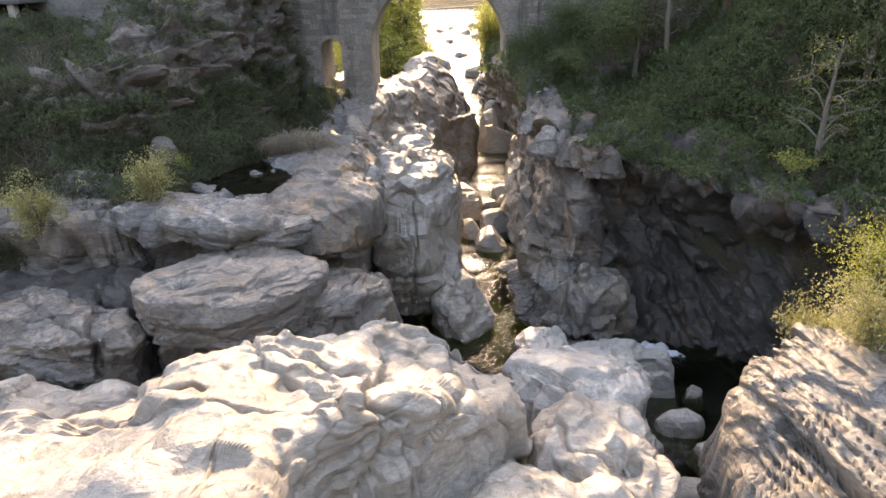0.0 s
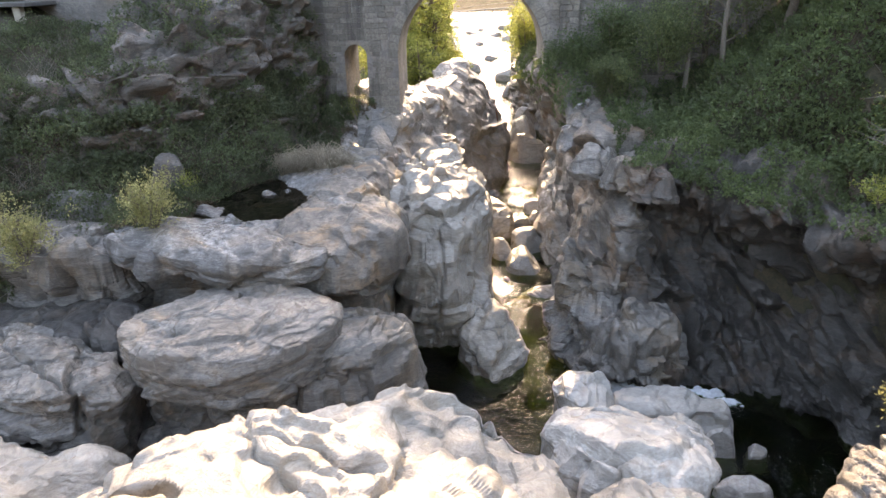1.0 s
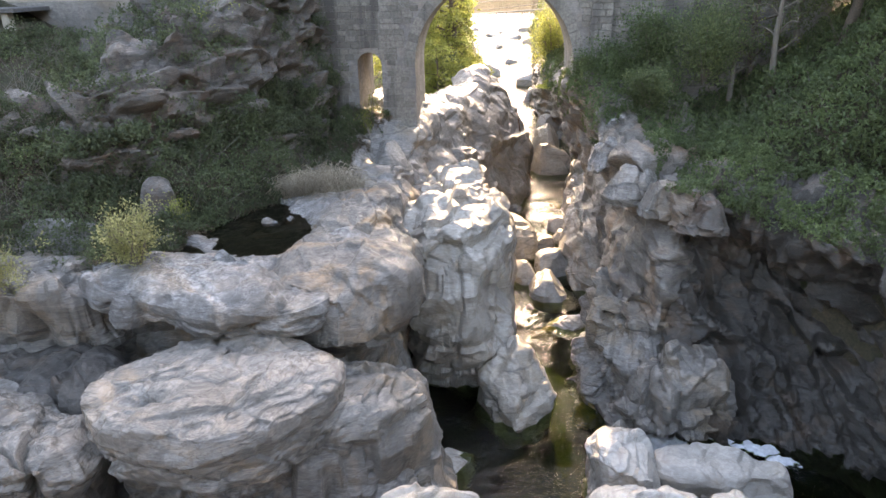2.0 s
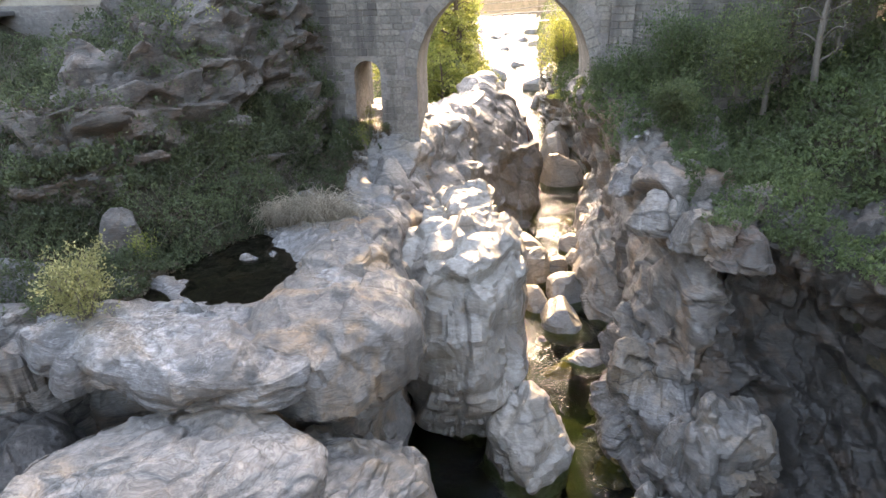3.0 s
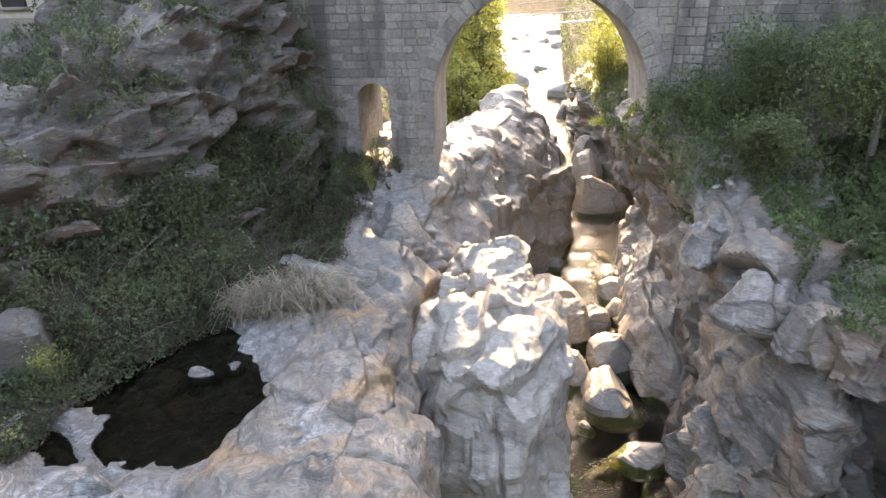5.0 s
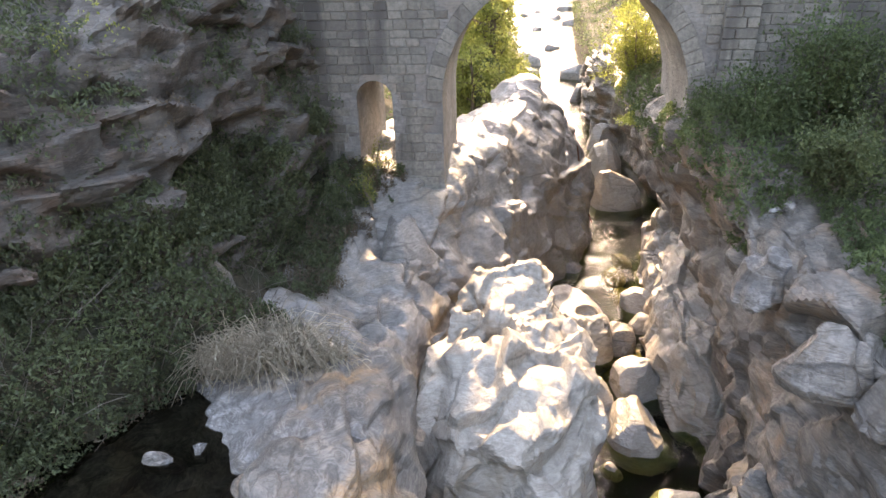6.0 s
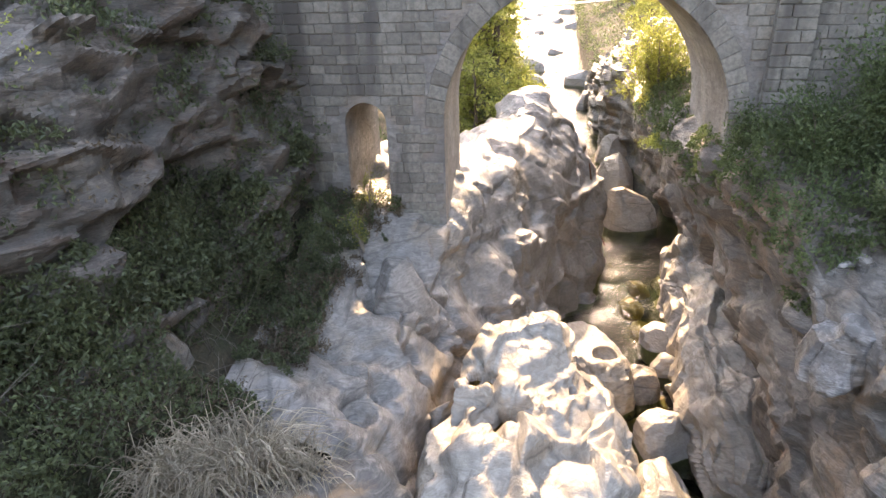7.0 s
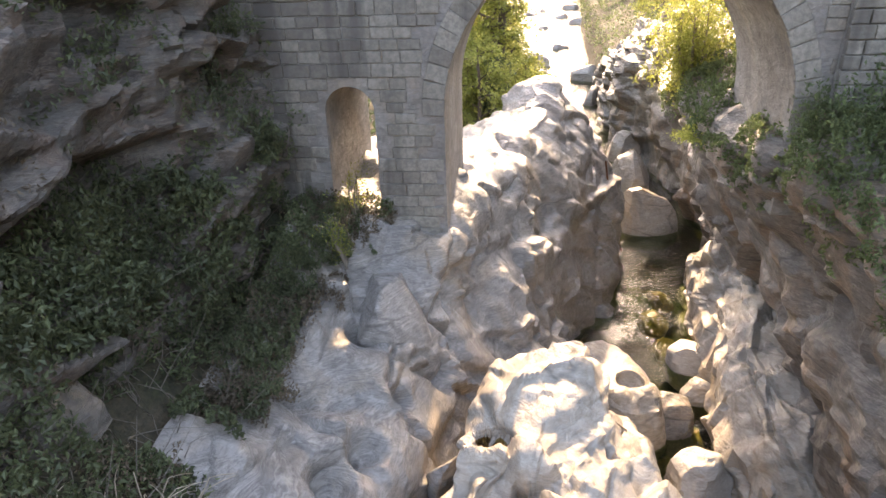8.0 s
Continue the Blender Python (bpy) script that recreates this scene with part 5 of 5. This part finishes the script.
def tuft(at, n, h, label, seed):
    """Dry grass: long arching blades from one foot."""
    rnd = np.random.default_rng(seed)
    t = thing("dry_grass_tuft", at, label, "grass", "dry grass by the pool")
    pieces = []
    for k in range(n):
        a = rnd.uniform(0, 2 * np.pi)
        r = h * rnd.uniform(0.3, 1.1)
        f = rnd.normal(size=3) * np.array([0.3, 0.2, 0]) * h
        e = f + np.array([np.cos(a) * r, np.sin(a) * r, h * rnd.uniform(0.15, 0.75)])
        m = (f + e) / 2 + np.array([0, 0, h * rnd.uniform(0.3, 0.6)])
        pieces.append(tube([f, m, e], 0.016, 0.006, 3, 6))
    put("grass_mass", *joined(pieces), STRAW, t)
    return t


tuft((-7.2, 32.7, 9.2), 520, 1.4, "straw-coloured dry grass hanging beside the pool", 51)
tuft((-8.3, 32.3, 9.2), 380, 1.2, "straw-coloured dry grass hanging beside the pool", 52)
tuft((-6.1, 32.7, 9.2), 260, 0.9, "straw-coloured dry grass hanging beside the pool", 53)

# ================= trees =================
rt = random.Random(9)
kinds = [
    tree("tree", (24, 33, 0), 9, 3.0, 4600, 0.28, LEAF_TREE, "dark evergreen tree on the steep slope", 61, group="trees on the steep slope", low=0.1, limbs=15),
    tree("tree", (28, 38, 0), 11, 3.4, 5000, 0.3, LEAF_TREE, "dark evergreen tree on the steep slope", 62, group="trees on the steep slope", low=0.15, limbs=16),
    tree("tree", (20, 40, 0), 7, 2.6, 4200, 0.25, LEAF_DARK, "dark evergreen tree on the steep slope", 63, group="trees on the steep slope", low=0.05, limbs=14),
]
for k in kinds:
    x, y = k.location.x, k.location.y
    k.location.z = float(ground_height(np.array([x]), np.array([y]))[0])
spots = []
for x, y, sx in [(14, 44, .7), (17, 41, .9), (20, 36, .9), (23, 41, 1.1), (22, 29, .8), (26, 30, 1), (33, 27, 1.1), (27, 24, .9), (31, 40, 1.2), (24, 36.5, .9), (20, 31, .7), (29, 28, .9), (19, 43.5, 1), (26, 43, 1.1), (35, 43, 1.2), (33, 22, 1.1), (29, 19, 1)]:
    z = float(ground_height(np.array([x]), np.array([y]))[0])
    copy_thing(rt.choice(kinds), Matrix.Translation((x, y, z)) @ Matrix.Rotation(rt.uniform(0, 6.28), 4, "Z") @ Matrix.Scale(sx, 4))
for x, y, sx in [(-13.8, 43, .6), (-15.5, 44, .7), (-31, 34, .9), (-14.6, 40.5, .45)]:
    z = float(ground_height(np.array([x]), np.array([y]))[0])
    c = copy_thing(rt.choice(kinds), Matrix.Translation((x, y, z)) @ Matrix.Rotation(rt.uniform(0, 6.28), 4, "Z") @ Matrix.Scale(sx, 4))
    tagged(c, "dark evergreen tree on the rocky bank", group="trees above the cliff")
tree("bare_tree", (17.2, 28.6, float(ground_height(np.array([17.2]), np.array([28.6]))[0])), 6.0, 1.7, 800, 0.1, LEAF_SPRING, "mostly bare grey tree with a few yellow leaves", 64, bark=TWIG, low=0.15, limbs=16)
for x, y, h, sd in [(12.5, 42.5, 6, 71), (14, 41, 7, 72), (16, 43.5, 7, 73)]:
    z = float(ground_height(np.array([x]), np.array([y]))[0])
    tree("bare_tree", (x, y, z), h, 1.3, 260, 0.1, LEAF_SPRING, "slender bare tree with few leaves", sd, group="bare trees by the bridge", bark=TWIG, low=0.3, limbs=12)
bush("tree", (-15.4, 23.2, 8.8), 1.7, 1.3, 2.6, 4600, 0.1, LEAF_WILLOW, "pale green budding branches over the ledge", 48, stems=16, category="tree", clumps=80, spread=0.07, droop=0.3)

# ================= beyond the arch =================
far_kinds = [
    tree("tree", (-6, 74, 4.5), 7, 2.4, 2600, 0.32, LEAF_SPRING, "sunlit yellow-green tree beyond the bridge", 65, group="trees beyond the bridge", low=0.1),
    tree("tree", (-9, 80, 4.5), 9, 3.0, 2600, 0.34, LEAF_SPRING, "sunlit yellow-green tree beyond the bridge", 66, group="trees beyond the bridge", low=0.1),
]
for x, y, sx in [(-4, 78, .7), (-3.5, 86, .7), (-8, 88, .9), (-5, 95, .8), (-12, 84, 1), (-13, 95, 1.2), (-6, 105, .8), (-14, 108, 1.3), (-10, 118, 1.1), (-9, 132, 1), (-18, 128, 1.4), (-12, 150, 1.2), (-22, 150, 1.5), (-20, 175, 1.5),
                 (13, 62, .7), (14, 70, .9), (12, 78, .8), (14, 90, .9), (12, 104, .8), (16, 112, 1.1), (14, 128, 1), (20, 135, 1.3), (17, 155, 1.2), (22, 180, 1.5)]:
    z = float(ground_height(np.array([x]), np.array([y]))[0])
    copy_thing(rt.choice(far_kinds), Matrix.Translation((x, y, z - 0.2)) @ Matrix.Rotation(rt.uniform(0, 6.28), 4, "Z") @ Matrix.Scale(sx, 4))
# Added trees; their hidden tops keep the sun off the rock ridge.
light_blocker = tree("tree", (-5.6, 77, 4.2), 16, 2.5, 5200, 0.34, LEAF_SPRING, "tall leafy tree added beyond the bridge to block sun and sky", 68, group="trees beyond the bridge", low=0.12, limbs=20)
for x, y, sx in [(-8.0, 74, .95), (-10.2, 77, 1.05), (-7.8, 81.5, 1.1), (-6.0, 86, 1.05)]:
    z = float(ground_height(np.array([x]), np.array([y]))[0])
    copy_thing(light_blocker, Matrix.Translation((x, y, z - 0.2)) @ Matrix.Rotation(rt.uniform(0, 6.28), 4, "Z") @ Matrix.Scale(sx, 4))
# More added copies, mostly out of view, to take bright sky off the water.
for x, y, sx in [(10.8, 59, .95), (12.2, 65, 1.05), (11.2, 73, 1.0), (12.6, 81, 1.1)]:
    z = float(ground_height(np.array([x]), np.array([y]))[0])
    copy_thing(light_blocker, Matrix.Translation((x, y, z - 0.2)) @ Matrix.Rotation(rt.uniform(0, 6.28), 4, "Z") @ Matrix.Scale(sx, 4))
cover("bank_bushes", GROUND, 46000, 0.46, LEAF_TREE, "sunlit green bushes on the far banks", 39, 1.6, -0.35, lambda x, y, z: (y > 52) & (y < 260) & (np.abs(x) < 45) & (z > 2.2) & ((y > 70) | (np.abs(x) > 8)))
far_kinds.append(tree("tree", (-4.5, 70.5, 5.0), 6, 1.5, 1800, 0.22, LEAF_TREE, "slim green tree beyond the bridge", 67, group="trees beyond the bridge", low=0.2))
for x, y, sx in [(-5.6, 68.5, .75), (-2.6, 73, .8), (-3.2, 69.5, .5), (-7.2, 71, 1.0), (-2, 80, .9)]:
    z = float(ground_height(np.array([x]), np.array([y]))[0])
    copy_thing(rt.choice(far_kinds), Matrix.Translation((x, y, z - 0.2)) @ Matrix.Rotation(rt.uniform(0, 6.28), 4, "Z") @ Matrix.Scale(sx, 4))
bush("hanging_vine", (4.2, 54.5, 10.8), 1.9, 1.9, 4.6, 9000, 0.15, LEAF_SPRING, "sunlit yellow-green tree and vine on the cliff", 49, stems=26, category="vine", clumps=150, spread=0.07)
bush("hanging_vine", (3.9, 50.6, 10.9), 1.0, 0.9, 1.4, 5000, 0.13, LEAF_SPRING, "yellow-green vine hanging down the cliff", 50, stems=20, category="vine", clumps=110, spread=0.2, droop=1.6)
bush("bush", (4.9, 44.2, 12.2), 0.8, 0.5, 1.5, 2500, 0.12, LEAF_DARK, "ivy tuft at the foot of the arch", 58, stems=12, clumps=50, spread=0.16)
bush("bush", (6.2, 42.6, 12.0), 1.3, 1.0, 2.4, 6000, 0.14, LEAF_DARK, "dark green bush against the bridge wall", 54, stems=18, clumps=90, spread=0.14)
bush("bush", (8.4, 43.2, 12.6), 1.6, 1.1, 3.2, 7000, 0.15, LEAF_DARK, "dark green bush against the bridge wall", 55, stems=18, clumps=90, spread=0.14)
bush("bush", (7.6, 39.6, 11.4), 1.2, 1.2, 2.0, 5000, 0.14, LEAF_TREE, "dark green bush on the cliff edge", 56, stems=16, clumps=80, spread=0.14)
bush("bush", (10.5, 41, 12.6), 1.8, 1.4, 3.4, 8000, 0.16, LEAF_TREE, "dense green bush on the slope", 57, stems=18, clumps=90, spread=0.14)


def pole(name, a, b, r, mat, parent, n=6):
    v, f = tube([a, ((a[0] + b[0]) / 2, (a[1] + b[1]) / 2, (a[2] + b[2]) / 2), b], r, r, n, 3)
    return put(name, v - np.array(parent.location), f, mat, parent)


STEEL = plain("painted_steel", (0.34, 0.33, 0.31), 0.6, 0.4, 6, 0.4)
RUST = plain("rusty_iron", (0.2, 0.09, 0.045), 0.85, 0.2, 12, 0.5)
rod = thing("iron_rod", (2.6, 63, 1), "rusty iron rod leaning on the rock", "rod")
pole("shaft", (2.0, 62.4, 6.3), (2.7, 62.6, 2.2), 0.06, RUST, rod)
pole("foot_shaft", (2.7, 62.6, 2.2), (3.4, 62.8, 0.6), 0.05, RUST, rod)


def footbridge():
    a, b = np.array((-16.0, 147.0, 8.0)), np.array((18.0, 156.0, 9.4))
    t = thing("footbridge", tuple((a + b) / 2), "grey steel truss footbridge over the far river", "bridge")
    n = 18
    for dy in (-0.9, 0.9):
        o = np.array((0, dy, 0))
        pole("chord", tuple(a + o), tuple(b + o), 0.11, STEEL, t, 4)
        pole("chord", tuple(a + o + (0, 0, 1.9)), tuple(b + o + (0, 0, 1.9)), 0.1, STEEL, t, 4)
        for k in range(n):
            p, q = a + (b - a) * k / n + o, a + (b - a) * (k + 1) / n + o
            pole("brace", tuple(p), tuple((p + q) / 2 + (0, 0, 1.9)), 0.05, STEEL, t, 4)
            pole("brace", tuple((p + q) / 2 + (0, 0, 1.9)), tuple(q), 0.05, STEEL, t, 4)
    bm = bmesh.new()
    vs = [bm.verts.new(Vector(p + np.array((0, d, h))) - t.location) for h in (-0.05, 0.1) for p, d in ((a, -0.9), (b, -0.9), (b, 0.9), (a, 0.9))]
    for f in ((0, 1, 2, 3), (7, 6, 5, 4), (0, 4, 5, 1), (1, 5, 6, 2), (2, 6, 7, 3), (3, 7, 4, 0)):
        bm.faces.new([vs[i] for i in f])
    part("deck", bm, STEEL, t)


footbridge()
for k, (z0, z1) in enumerate(((10.6, 14.2), (12.0, 15.4))):
    t = thing("cable", (0, 130, 12), "pale cable strung across the far valley", "cable", "cables across the valley")
    pole("line", (-26, 118, z0), (26, 138, z1), 0.05, STEEL, t, 4)


# ================= house above the cliff =================
def box(x0, x1, y0, y1, z0, z1, bevel=0.02):
    bm = bmesh.new()
    bmesh.ops.create_cube(bm, size=1)
    for v in bm.verts:
        v.co = Vector((x0 if v.co.x < 0 else x1, y0 if v.co.y < 0 else y1, z0 if v.co.z < 0 else z1))
    bmesh.ops.bevel(bm, geom=bm.edges[:], offset=bevel, segments=1, affect="EDGES")
    return bm


PLASTER = plain("old_plaster", (0.5, 0.45, 0.37), 0.9, 0, 3, 0.3)
WOOD = plain("red_brown_wood", (0.2, 0.085, 0.05), 0.75, 0, 9, 0.4)
GLASS_DARK = plain("dark_window_glass", (0.03, 0.035, 0.04), 0.1, 0, 2, 0.2)
SLATE = plain("slate_roof", (0.16, 0.155, 0.15), 0.85, 0, 4, 0.4)


def house():
    t = thing("house", (-22, 42, 15), "old plastered stone house above the cliff", "house")
    def add(name, *b, mat, label="", parent=None):
        bm = box(*b)
        bmesh.ops.translate(bm, verts=bm.verts, vec=(22, -42, -15))
        return part(name, bm, mat, parent or t, label)
    add("wall", -28, -15.6, 40.6, 46, 17, 21.5, mat=PLASTER, label="pale worn plaster wall")
    add("base", -28.2, -15.4, 40.3, 46.2, 12, 17, mat=MASONRY, label="rough stone base wall")
    add("roof", -28.8, -15, 39.8, 46.8, 21.5, 21.9, mat=SLATE)
    for x in (-17.2, -20.4, -24.6):
        w = add("window", x, x + 1.0, 40.52, 40.7, 17.4, 18.9, mat=GLASS_DARK)
        add("frame", x - 0.08, x + 1.08, 40.5, 40.62, 18.9, 19.02, mat=WOOD, parent=w)
        add("sill", x - 0.1, x + 1.1, 40.4, 40.62, 17.28, 17.4, mat=MASONRY, parent=w)
    add("porch_floor", -27, -23, 37.6, 40.3, 13.2, 13.5, mat=MASONRY)
    add("pillar", -23.9, -23.5, 37.8, 38.2, 13.5, 16.6, mat=PLASTER)
    add("porch_roof", -27, -23, 37.6, 40.3, 16.6, 16.8, mat=SLATE)
    add("door", -25.2, -24.3, 40.2, 40.32, 13.5, 15.5, mat=WOOD, label="rust-red wooden door")


house()
for k, (x, y, rx, ry, top) in enumerate([(3.2, 150, 2.2, 1.6, 1.4), (6.5, 120, 2.4, 2.4, 2.4), (5.6, 105, 1.6, 2.0, 2.2), (-2, 214, 3, 2, 1.8), (5, 205, 3.2, 2, 1.8), (0.5, 180, 2, 1.4, 1.2), (9, 190, 3, 2.4, 2.2), (-1.5, 132, 2.2, 2.6, 2.6), (1, 225, 2.4, 1.6, 1.6), (10, 228, 3, 2, 2), (-7, 235, 3, 2, 2), (-1.5, 115, 1.8, 2.4, 2.6)]):
    pebble("boulder", x, y, rx, ry, top, -1.5, k * 37, ROCK_WHITE, "pale boulder in the far river", 240 + k, n=36)
